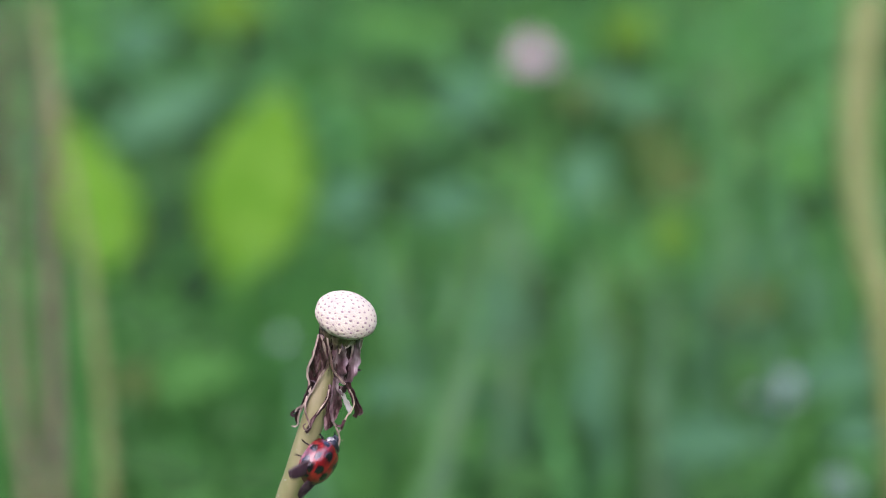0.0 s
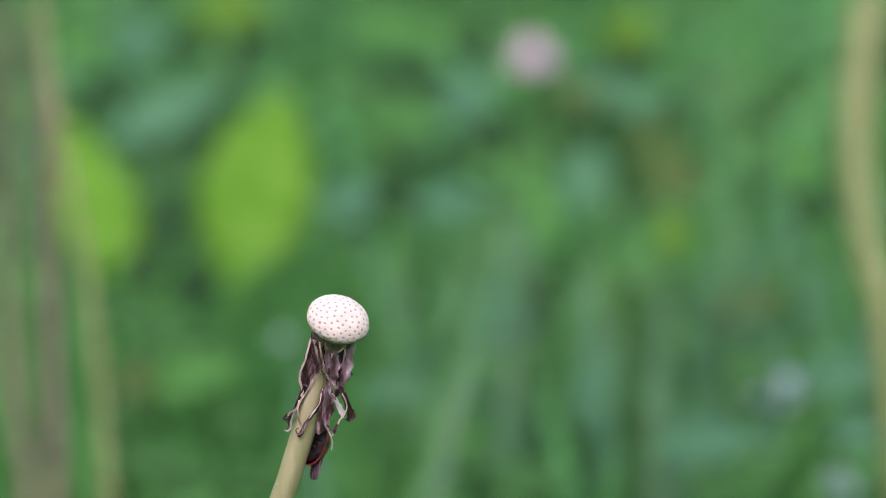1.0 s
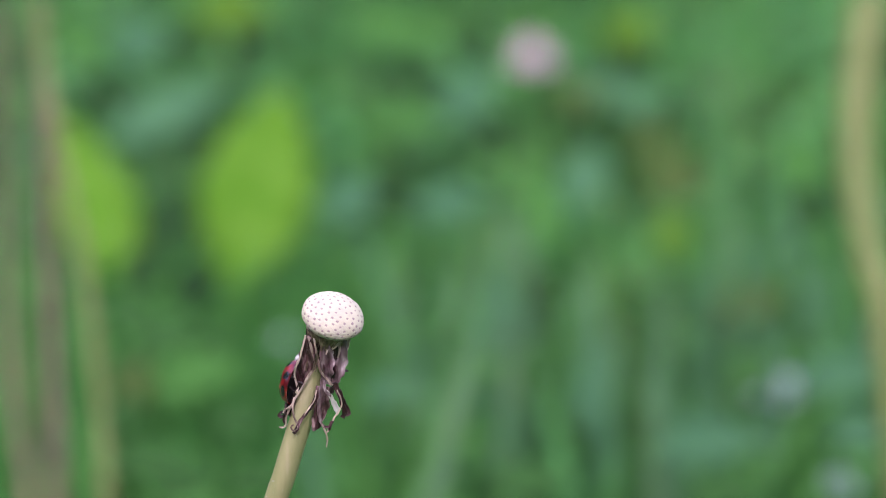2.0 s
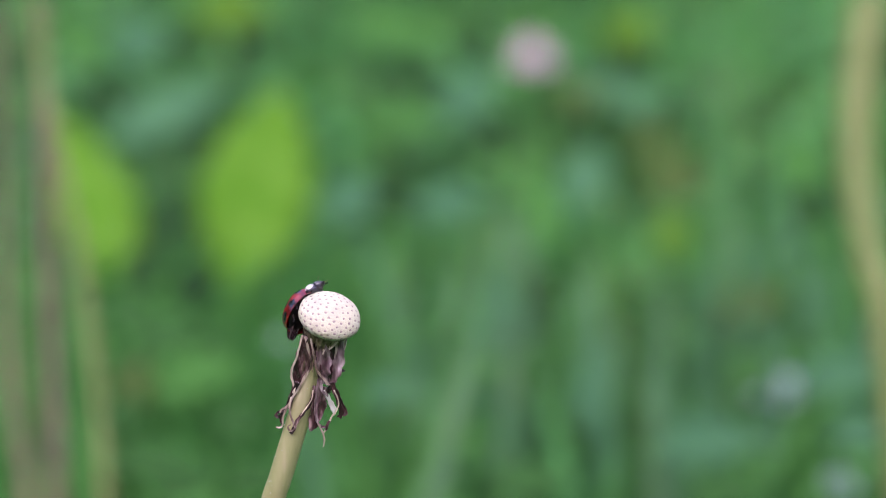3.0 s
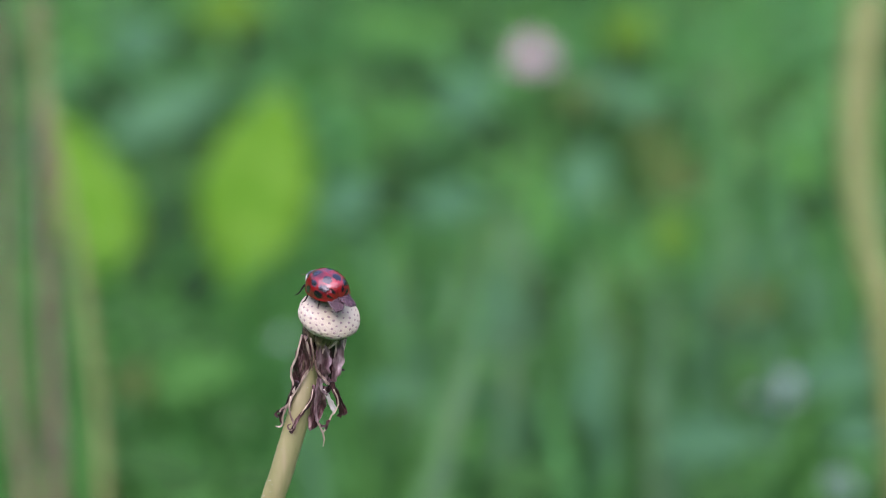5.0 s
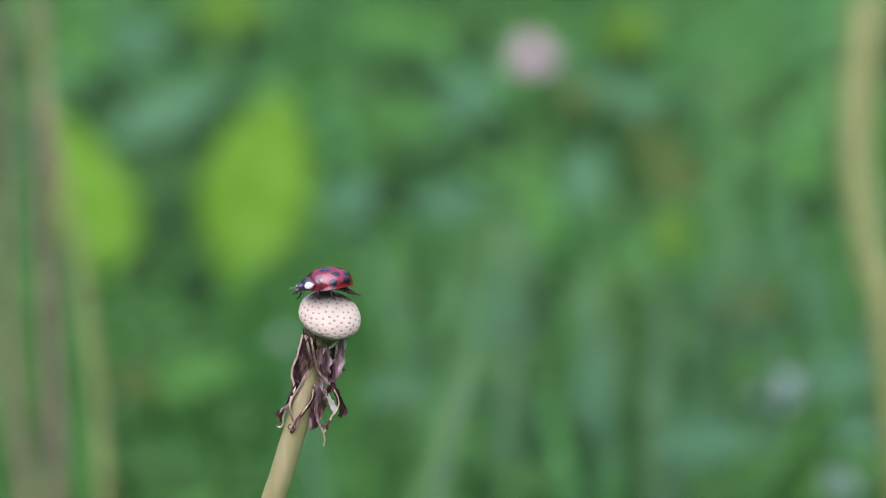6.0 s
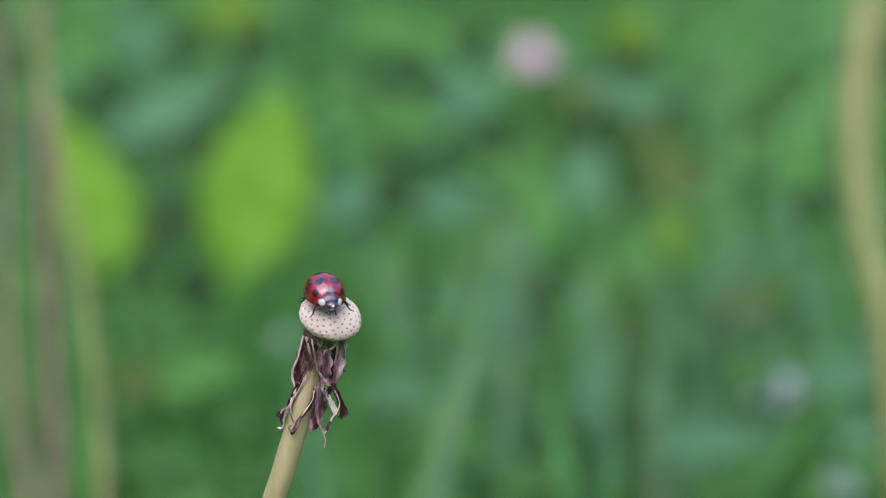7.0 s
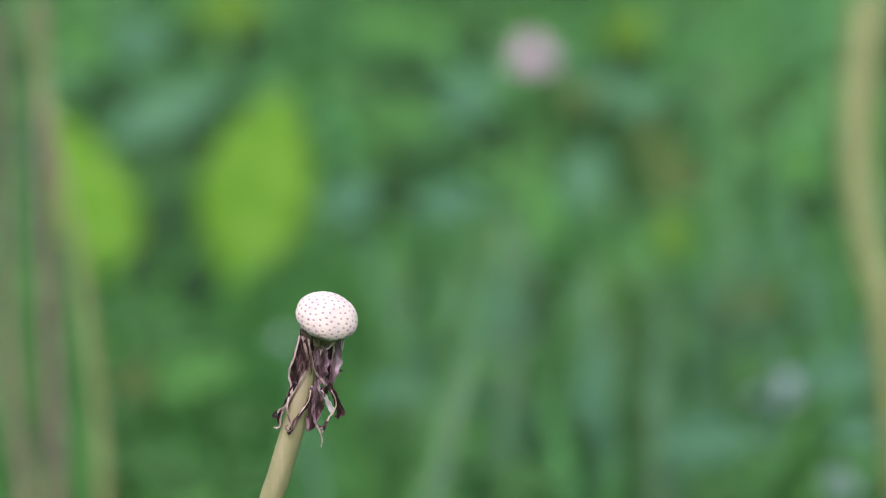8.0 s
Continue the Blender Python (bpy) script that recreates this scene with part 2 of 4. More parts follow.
def dandelion():
    rnd = random.Random(4)
    line = spline(scaled(SPINE), 10)
    wide = [(1.70 if p.z < 0.1 else 1.66 - 0.16 * min(1, max(0, (p.z - 0.24) / 0.008))) * MM for p in line]
    part("stem", tube(bmesh.new(), line, wide, 20), STEM, DANDELION, "smooth pale green hollow stem")
    # fine down near the top of the stem
    bm = bmesh.new()
    for i in range(70):
        k = rnd.randrange(30, len(line) - 12)
        a = rnd.uniform(0, 2 * math.pi)
        out = Vector((math.cos(a), math.sin(a), 0.1))
        q = line[k] + out * wide[k] * 0.97
        tube(bm, [q, q + out * rnd.uniform(0.2, 0.5) * MM], [0.035 * MM, 0.012 * MM], 4)
    tagged(part("stem_down", bm, HAIR, DANDELION), kind="stuff")

    # receptacle: a flattened dome with a dimple at each seed scar
    golden = math.pi * (3 - math.sqrt(5))
    scars = []
    for i in range(138):
        c = 1 - (i + 0.5) / 138 * 1.18
        a = i * golden
        c += rnd.uniform(-0.006, 0.006)
        a += rnd.uniform(-0.03, 0.03)
        s = math.sqrt(max(0, 1 - c * c))
        scars.append(Vector((s * math.cos(a), s * math.sin(a), c)))
    dome = np.array([tuple(s) for s in scars])

    def cap_point(d):
        z = 2.24 * d.z if d.z > 0 else 1.86 * d.z
        wob = 1 + 0.025 * noise.noise(d * 1.7) + 0.012 * noise.noise(d * 5)
        return Vector((d.x * 4.40, d.y * 4.40, z)) * wob

    bm = bmesh.new()
    bmesh.ops.create_icosphere(bm, subdivisions=6, radius=1)
    for v in bm.verts:
        d = v.co.normalized()
        near = dome @ np.array(d)
        best = float(near.max())
        gap = math.acos(min(1, best)) / 0.158
        dent = -0.03 * math.exp(-(gap / 0.34) ** 2) + 0.018 * math.exp(-((gap - 0.72) / 0.28) ** 2) + 0.028 * noise.noise(d * 15) + 0.03 * noise.noise(d * 31)
        if d.z < -0.25:
            dent *= 0.6
        v.co = (cap_point(d) + d * dent) * MM
    cap = part("receptacle", bm, CAP, DANDELION, "cream dimpled dome")
    cap.matrix_local = Matrix.Translation(CAP_AT) @ CAP_TURN

    # one brown scar in each dimple, all on one mesh
    bm = bmesh.new()
    bmesh.ops.create_cone(bm, cap_ends=True, segments=8, radius1=0.23 * MM, radius2=0.165 * MM, depth=0.07 * MM)
    first = part("seed_scar", bm, SCAR, cap)
    for i, d in enumerate(scars):
        ob = first if i == 0 else new("seed_scar", first.data)
        ob.parent = cap
        k = rnd.uniform(0.86, 1.14)
        ob.matrix_local = Matrix.Translation((cap_point(d) - d * 0.03) * MM) @ d.to_track_quat("Z", "Y").to_matrix().to_4x4() @ Matrix.Diagonal((k, k * rnd.uniform(0.8, 1.1), 1, 1))

    # neck that widens up to the receptacle
    ring = [(-0.62, -2.3, -2.7, 3.1), (-0.85, -3.4, -3.3, 2.85), (-1.2, -4.6, -3.75, 2.4), (-1.6, -6.0, -4.15, 1.95), (-2.1, -7.6, -4.55, 1.65), (-2.75, -9.4, -5.0, 1.55)]
    bm = tube(bmesh.new(), [CAP_AT + TILT @ Vector((x, -q, z)) * MM for x, z, q, r in ring], [r * MM for x, z, q, r in ring], 44)
    bm.verts.ensure_lookup_table()
    for i, v in enumerate(bm.verts):
        x, z, q, r = ring[i // 44]
        mid = CAP_AT + TILT @ Vector((x, -q, z)) * MM
        v.co += (v.co - mid).normalized() * 0.16 * MM * math.sin(i % 44 * 2 * math.pi / 44 * 13) * (1 - i // 44 / 6)
    part("neck", bm, NECK, DANDELION, "ribbed brown-green neck")


def spine_at(z):
    """Middle of the stem at height z (in mm over the root)."""
    for a, b in zip(SPINE, SPINE[1:]):
        if z <= b[2]:
            t = (z - a[2]) / (b[2] - a[2])
            return Vector(a).lerp(Vector(b), t)
    return Vector(SPINE[-1])


def bract(angle, drift, length, bulge, end, width, curl=0.0, mat=None, flat=0.24, hang=0.0, top=248.0, wrinkle=0.25, wire=0.42):
    """A withered bract: from under the receptacle at angle (degrees, 270 faces the front), down the stem, swinging by drift,
    standing off by bulge half-way and end at its tip, drawn sideways by hang where it dangles free, with a tip rolled up by curl (mm)."""
    rnd = random.Random(int(angle * 7 + length * 13))
    pts = []
    n = 13
    for i in range(n):
        s = i / (n - 1)
        z = top - 0.93 * length * s
        loose = wrinkle * (i > 1)
        a = radians(angle + drift * s * s + rnd.uniform(-22, 22) * loose)
        r = 3.25 * (1 - s) ** 3 + 3 * s * (1 - s) ** 2 * 2.3 + 3 * s * s * (1 - s) * (1.9 + 1.6 * bulge) + s ** 3 * (1.75 + end)
        c = spine_at(z)
        c = Vector((c.x + hang * s ** 1.5, c.y, z))
        wig = wrinkle * 1.3 * s * math.sin(i * 2.1 + angle)
        pts.append(c + Vector((math.cos(a), math.sin(a), 0)) * (r + rnd.uniform(-0.9, 0.9) * loose * s) + Vector((-math.sin(a), math.cos(a), 0)) * wig)
    if curl:
        out = Vector((math.cos(a), math.sin(a), 0))
        mid = pts[-1] + out * abs(curl)
        for k in range(1, 8):
            w = k * 0.66
            f = abs(curl) * (1 - k * 0.07)
            pts.append(mid - out * f * math.cos(w) + Vector((0.05 * k, -0.04 * k, -math.copysign(f, curl) * math.sin(w))))
    line = spline([p * MM for p in pts], 5)
    m = len(line)
    radii = []
    for i in range(m):
        s = i / (m - 1)
        k = min(1, max(0, (s - 0.18) / 0.38))
        papery = width * (0.75 + 0.5 * math.sin(min(1, s / 0.4) * 2.4)) * (1 - k * k * (3 - 2 * k))
        radii.append(0.5 * MM * max(0.2, papery + wire * (1 - 0.55 * s * s)) * (1 + 0.16 * math.sin(s * 23 + angle)))
    bm = bmesh.new()
    outward = (line[0] - spine_at(top) * MM)
    tube(bm, line, radii, 10, flat=flat, up=outward, twist=rnd.uniform(-2.6, 2.6))
    for v in bm.verts:
        v.co += Vector((noise.noise(v.co * 1400), noise.noise(v.co * 1400 + Vector((7, 0, 0))), noise.noise(v.co * 1400 + Vector((0, 9, 0))))) * 0.06 * MM
    return part("bract", bm, mat or MAROON, DANDELION)


dandelion()


def blade(knots, widths, mat, fold=0.25):
    """A withered bract: knots (mm: sideways, up, towards the front, from the middle of the receptacle, in axes tipped by 16 degrees)
    with its width at each (mm). A thin strip with a crease along the middle, thickened rims and a crumpled surface, its face outward."""
    n = len(knots)
    rnd = random.Random(int(abs(knots[0][0] * 97 + knots[-1][1] * 31)))
    line = [CAP_AT + TILT @ Vector((x, -q, z)) * MM for x, z, q in spline(knots, 7)]
    m = len(line)
    facing = TILT @ Vector((rnd.uniform(-0.25, 0.25), -1, 0.1))
    bm = bmesh.new()
    top, low = [], []
    across = (-1.0, -0.86, -0.45, 0.0, 0.45, 0.86, 1.0)
    for i, q in enumerate(line):
        s = i / (m - 1) * (n - 1)
        k = min(n - 2, int(s))
        f = s - k
        f = f * f * (3 - 2 * f)
        w = 0.5 * (widths[k] * (1 - f) + widths[k + 1] * f) * MM
        w *= 1 + 0.13 * math.sin(i * 0.9 + knots[0][0] * 5)
        t = (line[min(i + 1, m - 1)] - line[max(i - 1, 0)]).normalized()
        side = t.cross(facing)
        side = side.normalized() if side.length > 1e-4 else Vector((1, 0, 0))
        out = side.cross(t)
        lean = 0.35 * math.sin(i * 0.37 + knots[-1][1])
        side, out = side * math.cos(lean) + out * math.sin(lean), out * math.cos(lean) - side * math.sin(lean)
        thick = max(0.035 * MM, min(0.09 * MM, w * 0.35))
        up_row, low_row = [], []
        for j in across:
            bow = fold * w * (abs(j) - 0.5) + (0.06 * MM if abs(j) == 0.86 else 0)
            p = q + side * w * j + out * bow
            crumple = Vector((noise.noise(p * 1500), noise.noise(p * 1500 + Vector((7, 0, 0))), noise.noise(p * 1500 + Vector((0, 9, 0))))) * min(0.10 * MM, w * 0.3)
            rim = 0.4 if abs(j) == 1 else 1
            up_row.append(bm.verts.new(p + crumple + out * thick * rim))
            low_row.append(bm.verts.new(p + crumple - out * thick * rim))
        top.append(up_row)
        low.append(low_row)
    last = len(across) - 1
    for i in range(m - 1):
        for j in range(last):
            bm.faces.new((top[i][j], top[i][j + 1], top[i + 1][j + 1], top[i + 1][j]))
            bm.faces.new((low[i][j + 1], low[i][j], low[i + 1][j], low[i + 1][j + 1]))
        bm.faces.new((low[i][0], top[i][0], top[i + 1][0], low[i + 1][0]))
        bm.faces.new((top[i][last], low[i][last], low[i + 1][last], top[i + 1][last]))
    for i in (0, m - 1):
        for j in range(last):
            bm.faces.new((top[i][j], low[i][j], low[i][j + 1], top[i][j + 1]))
    bmesh.ops.recalc_face_normals(bm, faces=bm.faces)
    return part("bract", bm, mat, DANDELION)


# the flank that clings to the stem, the front of the neck, and the ends that dangle free
blade([(-3.21, -2.82, -0.38), (-3.61, -4.23, -1.16), (-4.07, -5.79, -2.34), (-4.54, -7.36, -3.08), (-4.7, -8.92, -4.16), (-4.86, -10.49, -4.79)], (0.9, 1.7, 1.5, 1.7, 1.1, 0.4), MAROON, 0.1)
blade([(-2.74, -3.13, 0.11), (-2.98, -4.7, -0.72), (-3.29, -6.42, -2.06), (-4.0, -8.14, -3.29), (-4.54, -9.71, -4.02), (-5.17, -11.27, -4.76)], (0.9, 1.5, 1.4, 1.0, 0.7, 0.4), MAROON, 0.2)
blade([(-3.84, -2.66, -0.53), (-4.23, -4.38, -1.01), (-4.7, -5.95, -2.0), (-5.25, -7.2, -2.62), (-5.41, -8.45, -3.6), (-5.17, -9.55, -3.97), (-4.94, -10.49, -4.29)], (0.23, 0.26, 0.28, 0.33, 0.3, 0.3, 0.4), STRAW, 0.4)
blade([(-3.45, -2.82, 0.22), (-3.06, -4.15, -0.13), (-2.67, -5.79, -1.14), (-2.59, -7.04, -1.67), (-3.61, -8.61, -2.75), (-4.47, -10.18, -3.58), (-5.33, -11.43, -4.31)], (0.26, 0.33, 0.33, 0.36, 0.33, 0.26, 0.23), STRAW, 0.5)
blade([(-5.01, -9.86, -3.78), (-5.09, -10.49, -3.89), (-5.01, -11.12, -4.3)], (0.23, 0.49, 0.2), STRAW, 0.4)
blade([(-4.54, -9.24, -3.36), (-5.17, -10.65, -4.14), (-5.56, -11.9, -4.77), (-5.8, -13.0, -5.14)], (0.7, 0.8, 0.6, 0.4), MAROON, 0.5)
blade([(-4.94, -10.49, -4.39), (-5.41, -11.59, -4.86), (-5.8, -12.68, -5.24), (-6.5, -13.23, -5.42), (-7.21, -13.54, -5.53), (-7.6, -13.94, -5.76), (-7.44, -14.25, -5.87), (-7.13, -14.01, -5.69)], (0.5, 0.5, 0.42, 0.4, 0.4, 0.42, 0.45, 0.3), MAROON, 0.5)
blade([(-5.09, -10.96, -4.25), (-5.64, -12.21, -4.68), (-6.19, -13.07, -4.97), (-6.66, -14.25, -5.47), (-6.74, -15.27, -5.91), (-7.13, -15.74, -6.17), (-7.68, -15.66, -6.15)], (0.26, 0.3, 0.28, 0.25, 0.25, 0.23, 0.17), STRAW, 0.5)
blade([(-5.33, -11.12, -4.8), (-6.03, -12.37, -5.33), (-6.5, -13.15, -5.7), (-6.97, -14.25, -6.07), (-6.89, -15.35, -6.44)], (0.5, 0.5, 0.5, 0.5, 0.3), MAROON, 0.5)
blade([(-5.8, -12.37, -4.43), (-6.27, -12.84, -4.69), (-6.82, -13.15, -4.9), (-7.13, -13.62, -5.16)], (0.23, 0.26, 0.23, 0.17), STRAW, 0.5)
blade([(-5.48, -11.35, -3.98), (-5.72, -12.84, -4.19), (-5.56, -14.09, -4.52), (-5.17, -15.03, -4.73), (-5.33, -15.97, -5.05), (-5.8, -16.05, -5.08), (-5.95, -15.58, -4.92), (-5.56, -15.27, -4.81)], (0.26, 0.28, 0.28, 0.3, 0.3, 0.28, 0.25, 0.17), STRAW, 0.5)
blade([(-5.09, -15.66, -4.85), (-5.33, -16.21, -5.13), (-5.64, -16.52, -5.34)], (0.5, 0.65, 0.5), MAROON, 0.5)
blade([(-2.2, -9.71, -2.72), (-2.43, -11.27, -3.16), (-3.06, -12.6, -3.61), (-3.92, -13.78, -4.11), (-4.7, -14.8, -4.56), (-5.17, -15.82, -5.0)], (0.4, 0.55, 0.5, 0.45, 0.5, 0.5), MAROON, 0.4)
blade([(-2.35, -10.33, -2.64), (-2.59, -11.59, -3.06), (-3.29, -12.76, -3.46), (-4.15, -13.94, -3.96)], (0.16, 0.17, 0.17, 0.16), STRAW, 0.4)
blade([(-2.59, -2.97, 0.57), (-2.35, -4.54, 0.23), (-2.12, -6.11, -0.55), (-1.73, -7.59, -0.96), (-1.18, -8.45, -1.6), (-0.55, -9.16, -1.94), (-0.08, -9.63, -2.3)], (0.23, 0.26, 0.3, 0.33, 0.3, 0.33, 0.26), STRAW, 0.4)
blade([(-1.33, -3.29, 0.06), (-1.02, -4.54, -0.17), (-0.86, -5.95, -0.9), (-0.86, -7.36, -1.38), (-0.79, -8.61, -2.25), (-0.24, -9.55, -2.67)], (1.0, 1.7, 2.2, 2.1, 1.5, 0.6), MAUVE, 0.18)
blade([(-1.88, -3.29, -0.14), (-1.73, -4.54, -0.47), (-1.65, -5.95, -1.2), (-1.49, -7.36, -1.58), (-1.41, -8.61, -2.35)], (0.5, 0.8, 0.9, 0.8, 0.5), MAROON, 0.2)
blade([(1.48, -3.13, -0.69), (1.48, -4.7, -0.92), (1.25, -6.26, -1.5), (0.86, -7.67, -1.88), (0.39, -8.77, -2.5), (-0.16, -9.79, -2.75)], (0.7, 1.1, 1.5, 1.7, 1.2, 0.5), MAUVE, 0.2)
blade([(2.19, -3.29, -1.34), (1.88, -4.7, -1.52), (1.64, -5.95, -2.0), (1.56, -7.2, -2.12), (1.01, -8.38, -2.67), (0.31, -9.32, -2.79)], (0.46, 0.46, 0.36, 0.3, 0.26, 0.26), STRAW, 0.4)
blade([(0.39, -3.13, -0.09), (0.47, -4.54, -0.57), (0.31, -6.11, -1.45), (0.08, -7.67, -1.88), (-0.16, -9.08, -2.61)], (0.7, 0.9, 0.8, 0.7, 0.4), MAROON, 0.3)
blade([(1.17, -3.52, 0.08), (0.47, -4.07, 0.09), (-0.39, -4.77, -0.15)], (0.23, 0.43, 0.17), STRAW, 0.3)
blade([(1.33, -7.67, -1.88), (1.72, -7.59, -1.96), (2.11, -7.67, -2.18)], (0.4, 0.4, 0.2), MAROON, 0.5)
blade([(-0.55, -3.05, 0.34), (-0.63, -4.23, 0.04), (-0.94, -5.32, -0.23)], (0.33, 0.33, 0.16), STRAW, 0.4)
blade([(0.86, -3.13, 0.11), (0.94, -4.54, -0.37), (0.7, -5.79, -1.04)], (0.33, 0.33, 0.16), STRAW, 0.4)
blade([(-1.26, -8.61, -2.05), (-1.57, -10.02, -2.63), (-1.73, -11.43, -3.31), (-1.96, -13.0, -4.04), (-1.96, -14.41, -4.62), (-1.65, -15.19, -4.99)], (0.7, 0.9, 0.9, 0.7, 0.5, 0.35), MAUVE, 0.3)
blade([(-0.71, -9.86, -2.88), (-0.94, -11.27, -3.56), (-1.26, -12.84, -4.29), (-1.8, -14.41, -4.92), (-2.35, -15.5, -5.29), (-2.98, -16.05, -5.48)], (0.9, 1.1, 1.2, 0.9, 0.8, 0.5), MAROON, 0.2)
blade([(-1.8, -10.33, -3.14), (-2.12, -11.9, -3.87), (-2.35, -13.47, -4.5), (-2.67, -14.88, -5.08), (-2.74, -15.97, -5.45)], (0.6, 0.8, 0.9, 1.0, 0.6), MAROON, 0.2)
blade([(-1.02, -8.92, -2.06), (-1.18, -9.86, -2.38), (-0.94, -10.65, -2.74), (-0.47, -11.04, -3.08)], (0.4, 0.4, 0.4, 0.3), MAUVE, 0.4)
blade([(-0.32, -9.86, -2.58), (-0.16, -10.33, -2.84), (-0.32, -10.8, -3.1)], (0.6, 0.8, 0.4), MAROON, 0.3)
blade([(0.08, -9.32, -2.39), (0.7, -10.49, -3.09), (1.33, -11.66, -3.79), (1.8, -12.68, -4.24), (2.19, -13.54, -4.63), (1.95, -13.86, -4.74), (1.72, -13.54, -4.63)], (0.9, 0.8, 0.6, 0.5, 0.5, 0.5, 0.35), MAROON, 0.4)
blade([(0.31, -9.55, -2.67), (0.86, -10.96, -3.35), (1.17, -12.21, -3.98), (1.56, -13.39, -4.58), (1.17, -14.25, -4.97)], (0.7, 0.7, 0.6, 0.7, 0.6), MAROON, 0.3)
blade([(0.55, -10.33, -2.84), (1.01, -11.43, -3.41), (1.17, -12.45, -3.96), (0.86, -13.15, -4.3)], (0.16, 0.2, 0.18, 0.16), STRAW, 0.4)
blade([(-0.94, -10.33, -2.94), (-0.39, -11.27, -3.46), (0.08, -12.21, -3.98), (0.39, -13.0, -4.34), (0.55, -13.78, -4.71)], (0.3, 0.6, 0.75, 0.8, 0.35), PITH, 0.2)
blade([(1.01, -12.84, -4.19), (0.7, -13.54, -4.43), (0.15, -14.09, -4.72), (-0.16, -14.88, -4.98), (-0.55, -15.74, -5.37), (-1.02, -16.44, -5.61)], (0.2, 0.23, 0.23, 0.23, 0.26, 0.23), STRAW, 0.5)
blade([(-1.88, -14.88, -4.88), (-1.49, -15.58, -5.12), (-1.1, -16.44, -5.51), (-0.94, -17.46, -5.96), (-1.02, -18.48, -6.41)], (0.23, 0.26, 0.28, 0.25, 0.16), STRAW, 0.4)
blade([(-1.73, -15.03, -5.03), (-1.26, -15.58, -5.22), (-0.63, -15.58, -5.22)], (0.3, 0.4, 0.3), MAROON, 0.5)
blade([(-0.16, -14.72, -4.83), (-0.39, -15.19, -4.99), (-0.63, -16.05, -5.38)], (0.4, 0.5, 0.35), MAROON, 0.5)
# ribs that run up the neck under the rim
for k in range(16):
    bract(165 + 13.5 * k, 3, 4.2 + 1.3 * (k * 5 % 3), 0.35, 0.35, 0.5, mat=NECK, flat=0.25, top=248.3, wrinkle=0.04, wire=0.34)
# behind
bract(160, 14, 11.0, 0.4, 0.4, 1.2, 0.3, mat=MAROON)
bract(20, 0, 9.0, 0.4, 0.2, 1.6, 0.0, mat=MAROON)
bract(45, 0, 12.0, 0.4, 0.2, 1.8, 0.0, mat=MAUVE)
bract(75, 6, 14.0, 0.5, 0.3, 1.6, 0.3, mat=MAROON)
bract(105, 0, 13.0, 0.5, 0.3, 1.6, 0.3, mat=MAUVE)
bract(130, 0, 13.5, 0.5, 0.3, 1.5, 0.3, mat=MAROON)


# ---- the ladybird (x: forward, y: its left, z: up; origin at the middle of its belly) ----
LADYBIRD = tagged(new("ladybird"), "glossy red ladybird with many black spots and ivory-sided collar", "insect")


def wing_case(side):
    """Half of the domed shell, hinged at its front inner corner."""
    hinge = Vector((2.7, 0.5 * side, 1.5))
    bm = bmesh.new()
    uv = bm.loops.layers.uv.new("UVMap")
    nu, nv = 36, 22
    rows, coords = {}, {}
    for layer, shrink in ((0, 1.0), (1, 0.955)):
        for i in range(nu + 1):
            t = 0.085 + (1 - 0.085) * i / nu
            s = math.sin(math.pi * min(t, 0.999))
            x = 3.25 * math.cos(math.pi * t) - 0.1
            w = 2.85 * s ** 0.62
            h = 2.9 * math.sin(math.pi * min(0.999, t) ** 0.93) ** 0.62
            for j in range(nv + 1):
                a = math.pi / 2 * j / nv
                y = w * math.sin(a) ** 0.95
                z = h * math.cos(a) ** 0.85 + 0.22
                if j == nv:
                    y += 0.06
                p = Vector((x * shrink, max(0.004, y * shrink), z * shrink if layer == 0 else 0.22 + (z - 0.22) * shrink))
                p.y *= side
                v = bm.verts.new((p - hinge) * MM)
                rows[layer, i, j], coords[v] = v, (i / nu, j / nv)
    def face(*vs):
        f = bm.faces.new(vs if side > 0 else vs[::-1])
        for lp in f.loops:
            lp[uv].uv = coords[lp.vert]
    for i in range(nu):
        for j in range(nv):
            face(rows[0, i, j], rows[0, i, j + 1], rows[0, i + 1, j + 1], rows[0, i + 1, j])
            face(rows[1, i + 1, j], rows[1, i + 1, j + 1], rows[1, i, j + 1], rows[1, i, j])
        face(rows[1, i, nv], rows[1, i + 1, nv], rows[0, i + 1, nv], rows[0, i, nv])
        face(rows[0, i, 0], rows[0, i + 1, 0], rows[1, i + 1, 0], rows[1, i, 0])
    for j in range(nv):
        face(rows[0, 0, j + 1], rows[0, 0, j], rows[1, 0, j], rows[1, 0, j + 1])
    for i in range(nu):
        for layer in (0, 1):
            for j in (0, nv):
                bm.edges.get((rows[layer, i, j], rows[layer, i + 1, j])).smooth = False
    bmesh.ops.recalc_face_normals(bm, faces=bm.faces)
    ob = part("wing_case", bm, SHELL, LADYBIRD, "glossy red wing case with black spots")
    ob.location = hinge * MM
    return ob


INNER, OUTER = 7.1, 5.0


